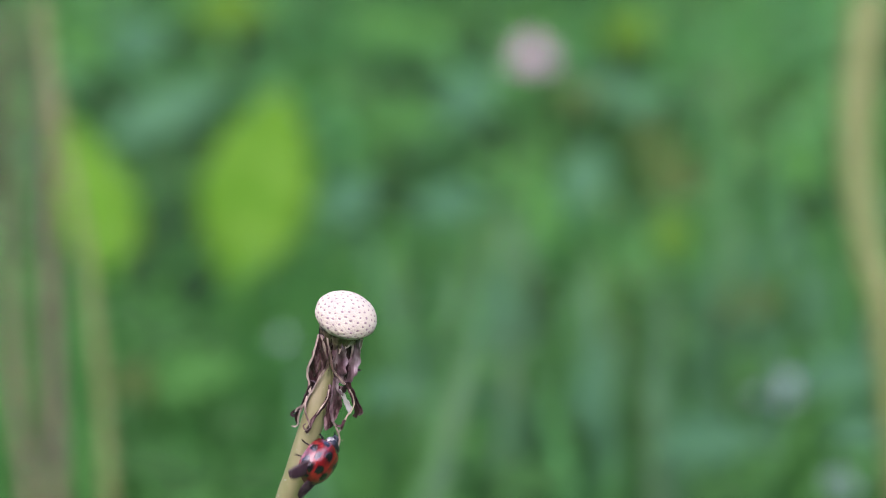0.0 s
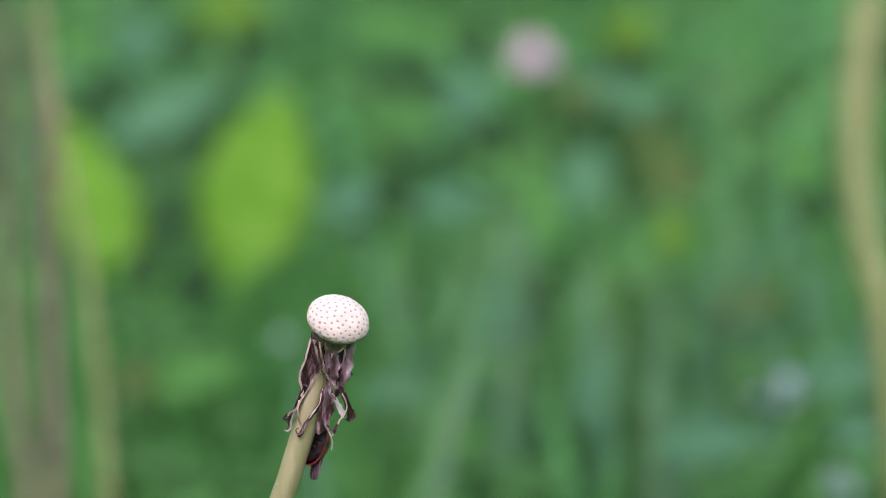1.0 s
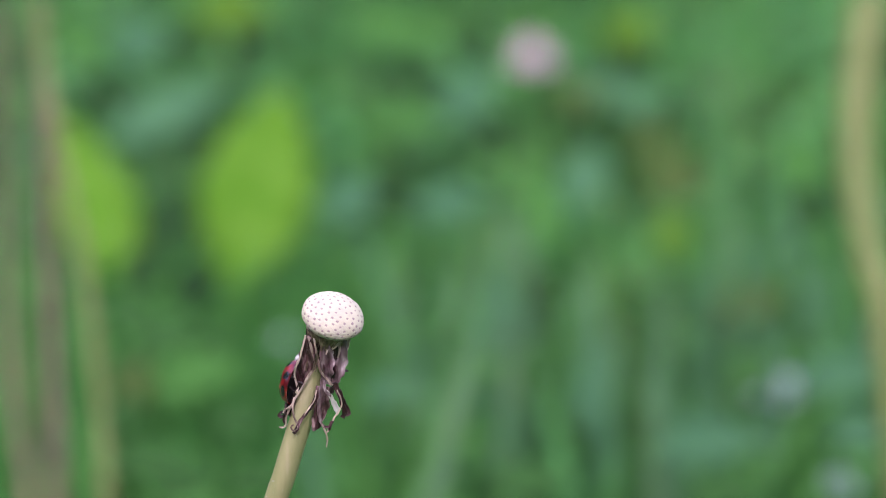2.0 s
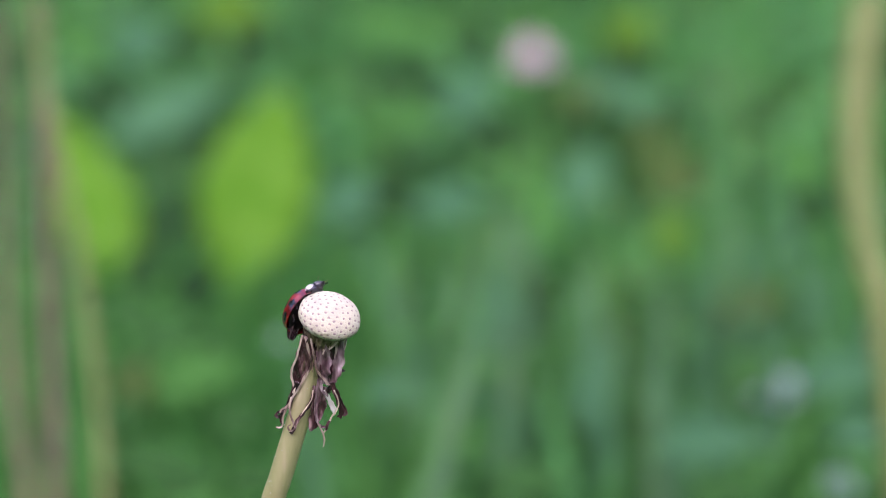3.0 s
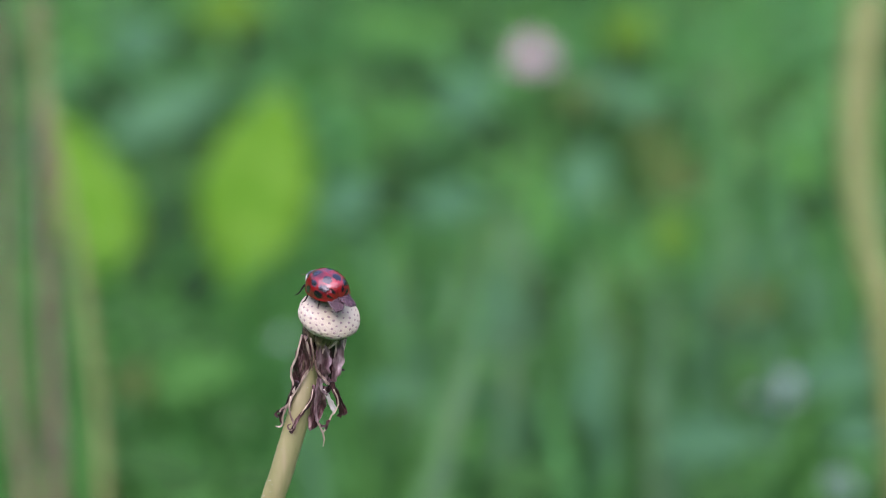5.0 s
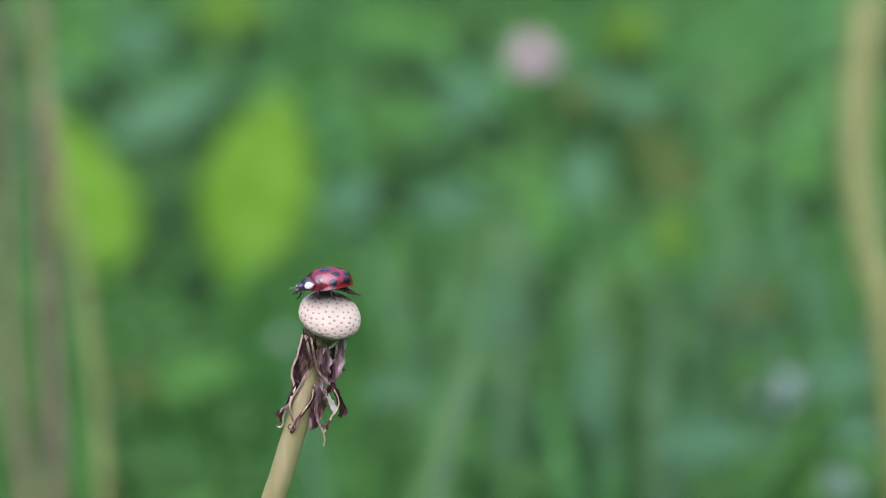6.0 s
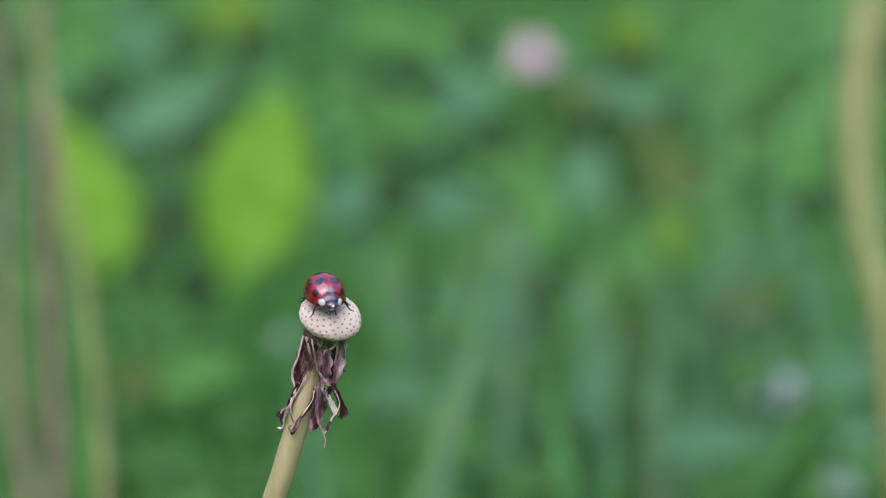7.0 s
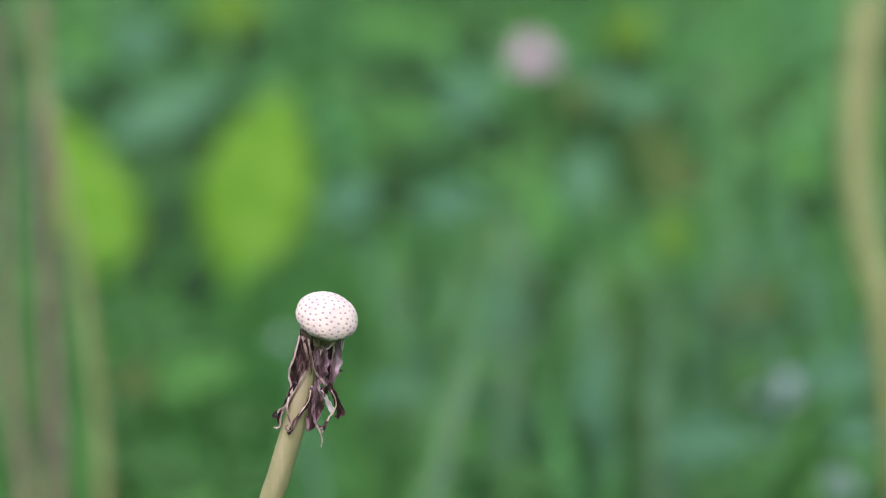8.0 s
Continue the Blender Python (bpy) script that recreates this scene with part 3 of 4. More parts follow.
def hind_wing(side):
    """A folding flight wing: the inner panel under the wing case, the outer panel hinged to it. Built along -x."""
    def chord(s):
        return 0.55 + 1.3 * math.sin(min(1, s * 1.15) * math.pi * 0.62) - 1.3 * max(0, s - 0.75)

    cut = INNER / (INNER + OUTER)

    def panel(a, b, steps):
        bm = bmesh.new()
        top, low = [], []
        for i in range(steps + 1):
            s = a + (b - a) * i / steps
            x = -(s * (INNER + OUTER)) + a * (INNER + OUTER)
            q = abs(s - cut) * (INNER + OUTER)
            c = chord(s) * (1 if s < 0.97 else 0.5)
            k = 1 if q > 3.0 else 0.44 + 0.56 * math.sqrt(1 - (1 - q / 3.0) ** 2)
            ridge = [(0.35 * c * (0.4 + 0.6 * k), 0.0), (0.1 * c, 0.10), (-0.2 * c * k, 0.02), (-0.45 * c * k, 0.10), (-0.72 * c * k, 0.0)]
            for dz, rowset in ((0.02, top), (-0.02, low)):
                rowset.append([bm.verts.new(Vector((x, side * y, z * (1 - 0.5 * s) + dz)) * MM) for y, z in ridge])
        for rs in (top, low):
            for p, q in zip(rs, rs[1:]):
                for k in range(4):
                    bm.faces.new((p[k], p[k + 1], q[k + 1], q[k]))
        for k in (0, 4):
            for i in range(steps):
                bm.faces.new((top[i][k], top[i + 1][k], low[i + 1][k], low[i][k]))
        for i in (0, steps):
            for k in range(4):
                bm.faces.new((top[i][k], top[i][k + 1], low[i][k + 1], low[i][k]))
        bmesh.ops.recalc_face_normals(bm, faces=bm.faces)
        edge = [t[0].co.copy() for t in top]
        mid = [t[2].co.copy() for t in top]
        return bm, edge, mid

    bm, edge, mid = panel(0.0, cut, 16)
    wing = part("hind_wing", bm, WING, LADYBIRD, "smoky translucent flight wing")
    part("vein", tube(bmesh.new(), edge, 0.09 * MM, 6), VEIN, wing)
    part("vein", tube(bmesh.new(), mid, 0.05 * MM, 6), VEIN, wing)
    bm, edge, mid = panel(cut, 1.0, 10)
    skin = len(bm.faces)
    tube(bm, edge, [0.09 * MM * (1 - 0.07 * i) for i in range(len(edge))], 6)
    bm.faces.ensure_lookup_table()
    for f in bm.faces[skin:]:
        f.material_index = 1
    tip = part("wing_tip", bm, WING, wing)
    tip.data.materials.append(VEIN)
    return wing, tip


def leg(x, side, reach, splay):
    """Thigh, shin and foot; hinged where it leaves the body."""
    root = Vector((x, 0.9 * side, 0.25))
    d = Vector((math.sin(radians(splay)), math.cos(radians(splay)) * side, 0))
    knee, ankle, toe = d * reach * 0.72 + Vector((0, 0, 0.30)), d * reach * 1.12 + Vector((0, 0, -0.85)), d * reach * 1.42 + Vector((0, 0, -1.2))
    ob = part("leg", tube(bmesh.new(), spline(scaled([(0, 0, 0), knee * 0.5 + Vector((0, 0, 0.12)), knee]), 4),
                          [0.19 * MM, 0.24 * MM, 0.28 * MM, 0.28 * MM, 0.26 * MM, 0.23 * MM, 0.2 * MM, 0.17 * MM, 0.14 * MM], 8), LEG, LADYBIRD)
    bm = tube(bmesh.new(), spline(scaled([knee, (knee + ankle) / 2 + d * 0.06, ankle]), 4),
              [0.14 * MM, 0.16 * MM, 0.16 * MM, 0.15 * MM, 0.14 * MM, 0.13 * MM, 0.12 * MM, 0.11 * MM, 0.1 * MM], 8)
    part("shin", bm, LEG, ob)
    bm = tube(bmesh.new(), spline(scaled([ankle, ankle.lerp(toe, 0.55) + Vector((0, 0, -0.08)), toe]), 3),
              [0.09 * MM, 0.11 * MM, 0.12 * MM, 0.08 * MM, 0.10 * MM, 0.09 * MM, 0.05 * MM], 7)
    for w in (-0.5, 0.5):
        claw = Vector((d.x * math.cos(w) - d.y * math.sin(w), d.x * math.sin(w) + d.y * math.cos(w), -0.3))
        tube(bm, scaled([toe, toe + claw * 0.22]), [0.05 * MM, 0.015 * MM], 5)
    part("foot", bm, LEG, ob)
    ob.location = root * MM
    return ob


def ladybird():
    # belly with ringed segments
    bm = bmesh.new()
    ball(bm, (0, 0, 0), (1, 1, 1), seg=40, rings=40)
    for v in bm.verts:
        d = v.co.copy()
        ring = 0.06 * abs(math.sin(d.x * 9.0)) if d.z < 0.2 and d.x < 0.35 else 0
        v.co = Vector((d.x * 2.85 - 0.05, d.y * (2.5 if d.z < 0.1 else 2.2), 0.75 + d.z * (0.62 if d.z < 0 else 0.30) + ring - (0.3 * d.x * d.x if d.x < 0 else 0))) * MM
    part("abdomen", bm, BELLY, LADYBIRD, "dark ringed underside")
    # back between the wing hinges
    bm = ball(bmesh.new(), Vector((1.7, 0, 1.15)) * MM, Vector((1.2, 1.0, 0.55)) * MM)
    part("thorax", bm, BLACK, LADYBIRD)
    # collar
    def collar_point(d):
        x = 3.05 + d.x * (1.05 if d.x > 0 else 0.7) - 0.42 * d.y * d.y
        return Vector((x + (0.35 * abs(d.y) if d.x > 0 else 0), d.y * 1.62, 1.15 + d.z * 0.98 - 0.25 * max(0, d.x) - 0.22 * d.y * d.y))

    bm = ball(bmesh.new(), (0, 0, 0), (1, 1, 1), seg=32, rings=24)
    for v in bm.verts:
        v.co = collar_point(v.co.copy()) * MM
    collar = part("collar", bm, BLACK, LADYBIRD, "black collar")
    for s in (1, -1):
        bm = bmesh.new()
        mid = Vector((0.42, 0.80 * s, 0.22))
        rings = [[bm.verts.new((0, 0, 0))]]
        rings[0][0].co = collar_point(mid.normalized()) * MM
        for r in (0.35, 0.7, 0.92, 1.0):
            ring = []
            for k in range(20):
                a = 2 * math.pi * k / 20
                d = (mid + r * Vector((0.44 * math.cos(a), -0.20 * s * math.cos(a), 0.50 * math.sin(a)))).normalized()
                lift = 1.03 if r < 1 else 0.99
                p = collar_point(d)
                ring.append(bm.verts.new((Vector((3.0, 0, 1.0)) + (p - Vector((3.0, 0, 1.0))) * lift) * MM))
            rings.append(ring)
        for k in range(20):
            bm.faces.new((rings[0][0], rings[1][k], rings[1][(k + 1) % 20]))
        for p, q in zip(rings[1:], rings[2:]):
            for k in range(20):
                bm.faces.new((p[k], q[k], q[(k + 1) % 20], p[(k + 1) % 20]))
        bmesh.ops.recalc_face_normals(bm, faces=bm.faces)
        part("side_patch", bm, IVORY, collar, "ivory side patch")
    # head
    bm = bmesh.new()
    ball(bm, Vector((4.15, 0, 0.85)) * MM, Vector((0.72, 0.82, 0.66)) * MM, pose(0, 0, 0, 0, 22, 0))
    ball(bm, Vector((4.70, 0, 0.52)) * MM, Vector((0.34, 0.55, 0.32)) * MM)
    head = part("head", bm, BLACK, LADYBIRD, "black head")
    bm = bmesh.new()
    ball(bm, Vector((4.62, 0, 1.02)) * MM, Vector((0.20, 0.34, 0.26)) * MM, seg=14, rings=8)
    part("face_mark", bm, IVORY, head, "ivory face mark")
    for s in (1, -1):
        part("eye", ball(bmesh.new(), Vector((4.25, 0.70 * s, 1.02)) * MM, Vector((0.26, 0.2, 0.26)) * MM, seg=14, rings=10), BLACK, head)
        bm = tube(bmesh.new(), spline(scaled([(4.6, 0.5 * s, 0.75), (4.95, 0.8 * s, 0.85), (5.3, 1.0 * s, 0.8), (5.45, 1.1 * s, 0.75)]), 4),
                  [0.036 * MM] * 9 + [0.045 * MM, 0.06 * MM, 0.06 * MM, 0.04 * MM], 6)
        part("antenna", bm, FEELER, head, "amber antenna")
        bm = tube(bmesh.new(), spline(scaled([(4.75, 0.3 * s, 0.4), (5.05, 0.42 * s, 0.2), (5.2, 0.4 * s, 0.0)]), 3), [0.08 * MM] * 5 + [0.12 * MM, 0.12 * MM], 6)
        part("palp", bm, LEG, head)


ladybird()
CASES = [wing_case(s) for s in (1, -1)]
WINGS = [hind_wing(s) for s in (1, -1)]
LEGS = [leg(x, s, reach, splay) for s in (1, -1) for x, reach, splay in ((2.0, 1.8, 34), (0.7, 1.8, -4), (-0.4, 1.5, -34))]


# ---- meadow behind ----
def blade_stuff(name, count, box, heights, widths, seed, mat, label, keep=None, lean=(0.1, 0.9)):
    rnd = random.Random(seed)
    verts, faces = [], []
    for _ in range(count):
        x, y = rnd.uniform(box[0], box[1]), rnd.uniform(box[2], box[3])
        if keep and not keep(x, y):
            continue
        h, w = rnd.uniform(*heights) * rnd.uniform(0.7, 1), rnd.uniform(*widths) / 2
        a, bend = rnd.uniform(0, 2 * math.pi), rnd.uniform(*lean) * h
        f = rnd.uniform(0, 2 * math.pi)
        dx, dy, sx, sy = math.cos(a), math.sin(a), math.cos(f), math.sin(f)
        z0 = ground_height(x, y) - 0.004
        n0 = len(verts)
        for k in range(6):
            s = k / 5
            o, z, ww = bend * s ** 2.2, h * (s - 0.25 * s ** 3 * bend / h), w * (1 - s ** 2.2) + 0.0002
            cx, cy = x + dx * o, y + dy * o
            verts += [(cx - sx * ww, cy - sy * ww, z0 + z), (cx + dy * ww * 0.3, cy - dx * ww * 0.3, z0 + z - ww * 0.25), (cx + sx * ww, cy + sy * ww, z0 + z)]
        for k in range(5):
            b = n0 + 3 * k
            faces += [(b, b + 1, b + 4, b + 3), (b + 1, b + 2, b + 5, b + 4)]
    me = bpy.data.meshes.new(name)
    me.from_pydata(verts, [], faces)
    me.materials.append(mat)
    me.polygons.foreach_set("use_smooth", [True] * len(me.polygons))
    return tagged(new(name, me), label, "grass", kind="stuff")


def sight_free(x, y):
    """Keeps the short turf round the dandelion's root clear."""
    return (x - BASE.x) ** 2 + (y - BASE.y) ** 2 > 0.0002


def round_about(x, y):
    """The wide meadow about the plot that is seen, with a ragged rim."""
    r = math.hypot(x, y - 0.6)
    return r < 4.6 + 0.8 * noise.noise(Vector((x, y, 1))) and not (-0.42 < x < 0.52 and 0.46 < y < 2.5)


blade_stuff("wide_meadow_grass", 30000, (-5.5, 5.5, -5.0, 6.2), (0.04, 0.12), (0.010, 0.022), 3, GRASS, "wide green meadow grass all round", round_about, lean=(0.2, 0.9))


def far_about(x, y):
    """A wide ragged ring of high hedge growth, added out of view, that closes the meadow."""
    r = math.hypot(x, y - 0.6)
    return 3.0 + 0.3 * noise.noise(Vector((x, y, 4))) < r < 5.0


# never in view; added to keep the low sky out of the shell's reflections
blade_stuff("hedge_growth", 11000, (-5.5, 5.5, -5.0, 6.2), (1.6, 3.2), (0.05, 0.12), 8, HERB, "unseen high green hedge growth added all round to block the low sky", far_about, lean=(0.1, 0.4))
blade_stuff("short_grass", 9000, (-0.9, 0.9, -0.8, 0.55), (0.03, 0.09), (0.002, 0.004), 1, GRASS, "short green turf under the dandelion", sight_free)
blade_stuff("meadow_grass", 9000, (-0.36, 0.42, 0.44, 0.76), (0.03, 0.085), (0.0015, 0.0045), 2, GRASS, "dense fine green meadow grass", lean=(0.05, 0.6))
blade_stuff("far_meadow_grass", 14000, (-0.45, 0.55, 0.74, 2.6), (0.015, 0.055), (0.0025, 0.006), 4, GRASS, "low green meadow grass between herbs", lean=(0.05, 0.8))


blade_stuff("upright_grass", 420, (-0.02, 0.20, 0.46, 0.75), (0.045, 0.085), (0.005, 0.009), 6, STREAK, "upright grass blades of mixed greens", lean=(0.02, 0.25))


def leaf_mesh(name, length, width, mat, parent, m, fold=0.25, droop=0.5, label=""):
    """A leaf blade with midrib fold, drooping tip and wavy rim, along +x from its base."""
    bm = bmesh.new()
    n = 12
    top, low = [], []
    for i in range(n + 1):
        s = i / n
        w = width / 2 * (math.sin(math.pi * s ** 0.8) ** 0.8 if 0 < s < 1 else 0.03)
        x, z = length * s, -droop * length * s * s
        wave = 0.04 * width * math.sin(s * 17)
        line = [(-w, fold * w + wave), (-w * 0.5, fold * w * 0.4), (0, -0.02 * width), (w * 0.5, fold * w * 0.4), (w, fold * w - wave)]
        top.append([bm.verts.new((x, y, z + q + 0.0002)) for y, q in line])
        low.append([bm.verts.new((x, y, z + q - 0.0002)) for y, q in line])
    for rs in (top, low):
        for p, q in zip(rs, rs[1:]):
            for k in range(4):
                bm.faces.new((p[k], p[k + 1], q[k + 1], q[k]))
    for k in (0, 4):
        for i in range(n):
            bm.faces.new((top[i][k], top[i + 1][k], low[i + 1][k], low[i][k]))
    bmesh.ops.recalc_face_normals(bm, faces=bm.faces)
    ob = part(name, bm, mat, parent, label)
    ob.matrix_local = m
    return ob


def herb(seed, height, leaves, size, mat, label):
    rnd = random.Random(seed)
    root = tagged(new("meadow_herb"), label, "plant", "herbs in the meadow")
    lean = Vector((rnd.uniform(-0.3, 0.3), rnd.uniform(-0.3, 0.3), 1)) * height
    line = spline([(0, 0, -0.004), lean * 0.5 + Vector((rnd.uniform(-0.01, 0.01), 0, 0)), lean], 4)
    part("stem", tube(bmesh.new(), line, [0.0018 - 0.0001 * i for i in range(len(line))], 6), STRAWGREEN, root)
    for i in range(leaves):
        s = 0.15 + 0.85 * (i + 0.5) / leaves
        q = line[min(len(line) - 1, int(s * (len(line) - 1)))]
        m = Matrix.Translation(q) @ pose(0, 0, 0, rnd.uniform(-20, 20), rnd.uniform(-38, 15), i * 137.5 + rnd.uniform(-20, 20))
        k = size * rnd.uniform(0.7, 1.2)
        leaf_mesh("leaf", k, k * rnd.uniform(0.35, 0.55), mat, root, m, droop=rnd.uniform(0.2, 0.7))
    return root


def herbs():
    rnd = random.Random(21)
    kinds = [herb(30, 0.020, 16, 0.024, HERB, "low rosette of broad green leaves in grass"),
             herb(31, 0.032, 17, 0.020, HERB, "leafy green meadow herb among grass"),
             herb(32, 0.042, 18, 0.018, HERB, "upright leafy green herb among grass")]
    spots = [(-0.34 + 0.78 * (i % 16 + rnd.random()) / 16, 0.50 + 1.55 * ((i // 16 + rnd.random()) / 22) ** 1.12) for i in range(352)]
    spots = [(x, y) for x, y in spots if not (-0.16 < x < -0.01 and y < 0.72) and not (0.0 < x < 0.13 and y < 0.68)]
    rnd.shuffle(spots)
    for i, (x, y) in enumerate(spots):
        k = kinds[i % 3]
        m = pose(x, y, ground_height(x, y), 0, 0, rnd.uniform(0, 360))
        if i < 3:
            k.matrix_basis = m
        else:
            copy_thing(k, m)


herbs()


def lime_plant(foot, joint, tip, width, label):
    """A thin stem with one broad upright leaf from joint to tip, its face to the open side."""
    root = tagged(new("broad_leaved_plant"), label, "plant")
    root.location = (*foot, ground_height(*foot))
    j = Vector(joint) - root.location
    part("stem", tube(bmesh.new(), spline([(0, 0, -0.004), j * 0.5 + Vector((0.003, 0.003, 0)), j], 5), 0.0016, 7), LIME, root)
    x = (Vector(tip) - Vector(joint)).normalized()
    z = Vector((0.1, -0.7, 0.7))
    z = (z - x * z.dot(x)).normalized()
    turn = Matrix((x, z.cross(x), z)).transposed().to_4x4()
    leaf_mesh("leaf", (Vector(tip) - Vector(joint)).length, width, LIME, root, Matrix.Translation(j) @ turn, fold=0.15, droop=0.06)


lime_plant((-0.0537, 0.6622), (-0.0535, 0.6772, 0.0525), (-0.0401, 0.7522, 0.1058), 0.0385, "bright lime-green pointed leaf on a thin stem")
lime_plant((-0.0925, 0.6849), (-0.0925, 0.6899, 0.0500), (-0.1224, 0.7699, 0.0933), 0.031, "bright lime-green leaf beside dry stalks")


def stalk(foot, points, r0, r1, mat, label):
    root = tagged(new("stalk"), label, "stalk", "tall stalks at the meadow's edge")
    z = ground_height(*foot)
    root.location = (*foot, z)
    base = Vector((*foot, z))
    line = spline([(0, 0, -0.004)] + [Vector(p) - base for p in points], 6)
    n = len(line)
    part("culm", tube(bmesh.new(), line, [r0 + (r1 - r0) * i / (n - 1) for i in range(n)], 10), mat, root)
    for k in range(1, 4):
        q = line[int(n * k / 4.2)]
        part("node", ball(bmesh.new(), q, (r0 * 1.25, r0 * 1.25, r0 * 0.9), seg=10, rings=6), mat, root)
    return root


STALKS = [
    stalk((-0.0615, 0.32), [(-0.0674, 0.36, 0.0924), (-0.0697, 0.3743, 0.1069), (-0.0727, 0.3886, 0.1246), (-0.0764, 0.4029, 0.1427), (-0.0814, 0.4171, 0.1582), (-0.086, 0.4314, 0.1726), (-0.0901, 0.4457, 0.1843), (-0.0932, 0.46, 0.1964)], 0.0015, 0.0012, STRAWGREEN, "tall pale straw-green grass stalk"),
    stalk((-0.0776, 0.32), [(-0.0869, 0.36, 0.0924), (-0.09, 0.3767, 0.0987), (-0.0934, 0.3933, 0.108), (-0.0962, 0.41, 0.1255), (-0.0981, 0.4267, 0.1435), (-0.0998, 0.4433, 0.1696), (-0.1023, 0.46, 0.1964)], 0.0021, 0.0015, DRY, "tall dry beige grass stalk"),
    stalk((-0.083, 0.38), [(-0.0864, 0.42, 0.0706), (-0.0882, 0.4367, 0.0857), (-0.09, 0.4533, 0.1043), (-0.0921, 0.47, 0.1233), (-0.0942, 0.4867, 0.1429), (-0.0963, 0.5033, 0.163), (-0.0984, 0.52, 0.1836)], 0.0030, 0.0022, BROWNED, "thick browned dry grass stalk"),
    stalk((0.1429, 0.38), [(0.1316, 0.42, 0.1147), (0.1290, 0.432, 0.1296), (0.1273, 0.444, 0.1417), (0.1267, 0.456, 0.1556), (0.1282, 0.468, 0.1745), (0.1319, 0.48, 0.1921)], 0.0036, 0.0060, STRAWGREEN, "pale green-straw stalk bending over"),
]


def blossom(foot, top, size, petals, mat, label):
    root = tagged(new("wild_flower"), label, "flower", "small pale flowers in the meadow")
    z = ground_height(*foot)
    root.location = (*foot, z)
    j = Vector(top) - root.location
    part("stem", tube(bmesh.new(), spline([(0, 0, -0.004), j * 0.5, j], 4), 0.0007, 6), GRASS, root)
    for i in range(petals):
        m = Matrix.Translation(j) @ pose(0, 0, 0, 0, -20 - 40 * (i % 3), i * 360 / petals + 7)
        leaf_mesh("petal", size, size * 0.6, mat, root, m, droop=0.3)
    part("centre", ball(bmesh.new(), j, (size * 0.3, size * 0.3, size * 0.25), seg=12, rings=8), mat, root)


blossom((0.0528, 0.9950), (0.0535, 0.9898, 0.056), 0.0112, 18, PETAL, "pinkish white flower head in the grass")
blossom((0.1168, 0.5460), (0.1160, 0.5374, 0.0590), 0.0092, 12, PALE, "small bluish white flower low in grass")
blossom((0.1240, 0.4620), (0.1240, 0.4556, 0.0600), 0.0064, 10, PALE, "small bluish white flower low in grass")
blossom((-0.0338, 0.5980), (-0.0338, 0.5914, 0.0600), 0.0034, 6, PALE, "small bluish white flower low in grass")


def broad_leaf(x, y, z, length, width, lean, mat, label):
    """A meadow plant with one broad leaf about (x, y, z), tipped back and leaning by so many degrees, and two small ones at its foot."""
    root = tagged(new("meadow_plant"), label, "plant", "broad-leaved plants in the meadow")
    foot = Vector((x, y + 0.004, ground_height(x, y)))
    root.location = foot
    rise = Vector((0, 0.70, 0.71))
    ax = Vector((1, 0, 0)) * math.cos(radians(lean)) + rise * math.sin(radians(lean))
    az = Vector((0.0, -0.71, 0.70))
    turn = Matrix((ax, az.cross(ax), az)).transposed().to_4x4()
    base = Vector((x, y, z)) - ax * length / 2 - foot
    part("stem", tube(bmesh.new(), spline([(0, 0, -0.003), base * 0.5 + Vector((0.001, 0.002, 0)), base], 4), 0.0009, 6), mat, root)
    leaf_mesh("leaf", length, width, mat, root, Matrix.Translation(base) @ turn, fold=0.12, droop=0.08)
    for k in (0, 1):
        leaf_mesh("leaf", length * 0.5, width * 0.5, mat, root, pose(0, 0, 0.004, 0, -25, 40 + 170 * k + 37 * lean), fold=0.2, droop=0.4)


# broad leaves tinted with a painted sky sheen
for row in (
    (-0.106, 0.947, 0.076, 0.028, 0.023, 60), (-0.085, 0.82, 0.078, 0.049, 0.02, 32),
    (-0.117, 0.961, 0.075, 0.018, 0.018, 90), (0.026, 0.842, 0.078, 0.031, 0.02, 50), (0.019, 0.686, 0.079, 0.025, 0.016, 15), (0.066, 0.747, 0.072, 0.027, 0.018, 70),
    (-0.015, 0.693, 0.079, 0.023, 0.017, 60), (0.09, 0.847, 0.075, 0.019, 0.015, 0), (0.032, 0.593, 0.071, 0.027, 0.015, 85), (-0.0, 0.504, 0.073, 0.012, 0.01, 40),
    (0.057, 0.503, 0.073, 0.027, 0.008, 85), (0.089, 0.447, 0.077, 0.029, 0.015, 10), (0.134, 0.523, 0.071, 0.029, 0.015, 10), (0.13, 0.447, 0.08, 0.018, 0.012, 10),
    (0.126, 0.643, 0.075, 0.018, 0.012, 20), (0.077, 0.886, 0.072, 0.018, 0.015, 30),
):
    broad_leaf(*row, SKYSHEEN, "green broad leaf among meadow grass, bluish sky sheen put into its colour")
for row in (
    (-0.128, 0.936, 0.077, 0.028, 0.019, 10), (-0.056, 0.526, 0.071, 0.026, 0.017, 20), (-0.006, 1.004, 0.07, 0.036, 0.02, 5), (0.012, 0.981, 0.072, 0.023, 0.018, 20),
    (0.003, 0.798, 0.079, 0.031, 0.014, 10), (0.047, 0.671, 0.08, 0.032, 0.014, 85), (0.14, 0.741, 0.079, 0.026, 0.017, 80), (0.026, 0.516, 0.076, 0.016, 0.013, 20),
    (0.022, 0.473, 0.07, 0.014, 0.01, 90), (0.063, 0.585, 0.073, 0.031, 0.012, 85),
):
    broad_leaf(*row, BRIGHT, "fresh green broad leaf among meadow grass")
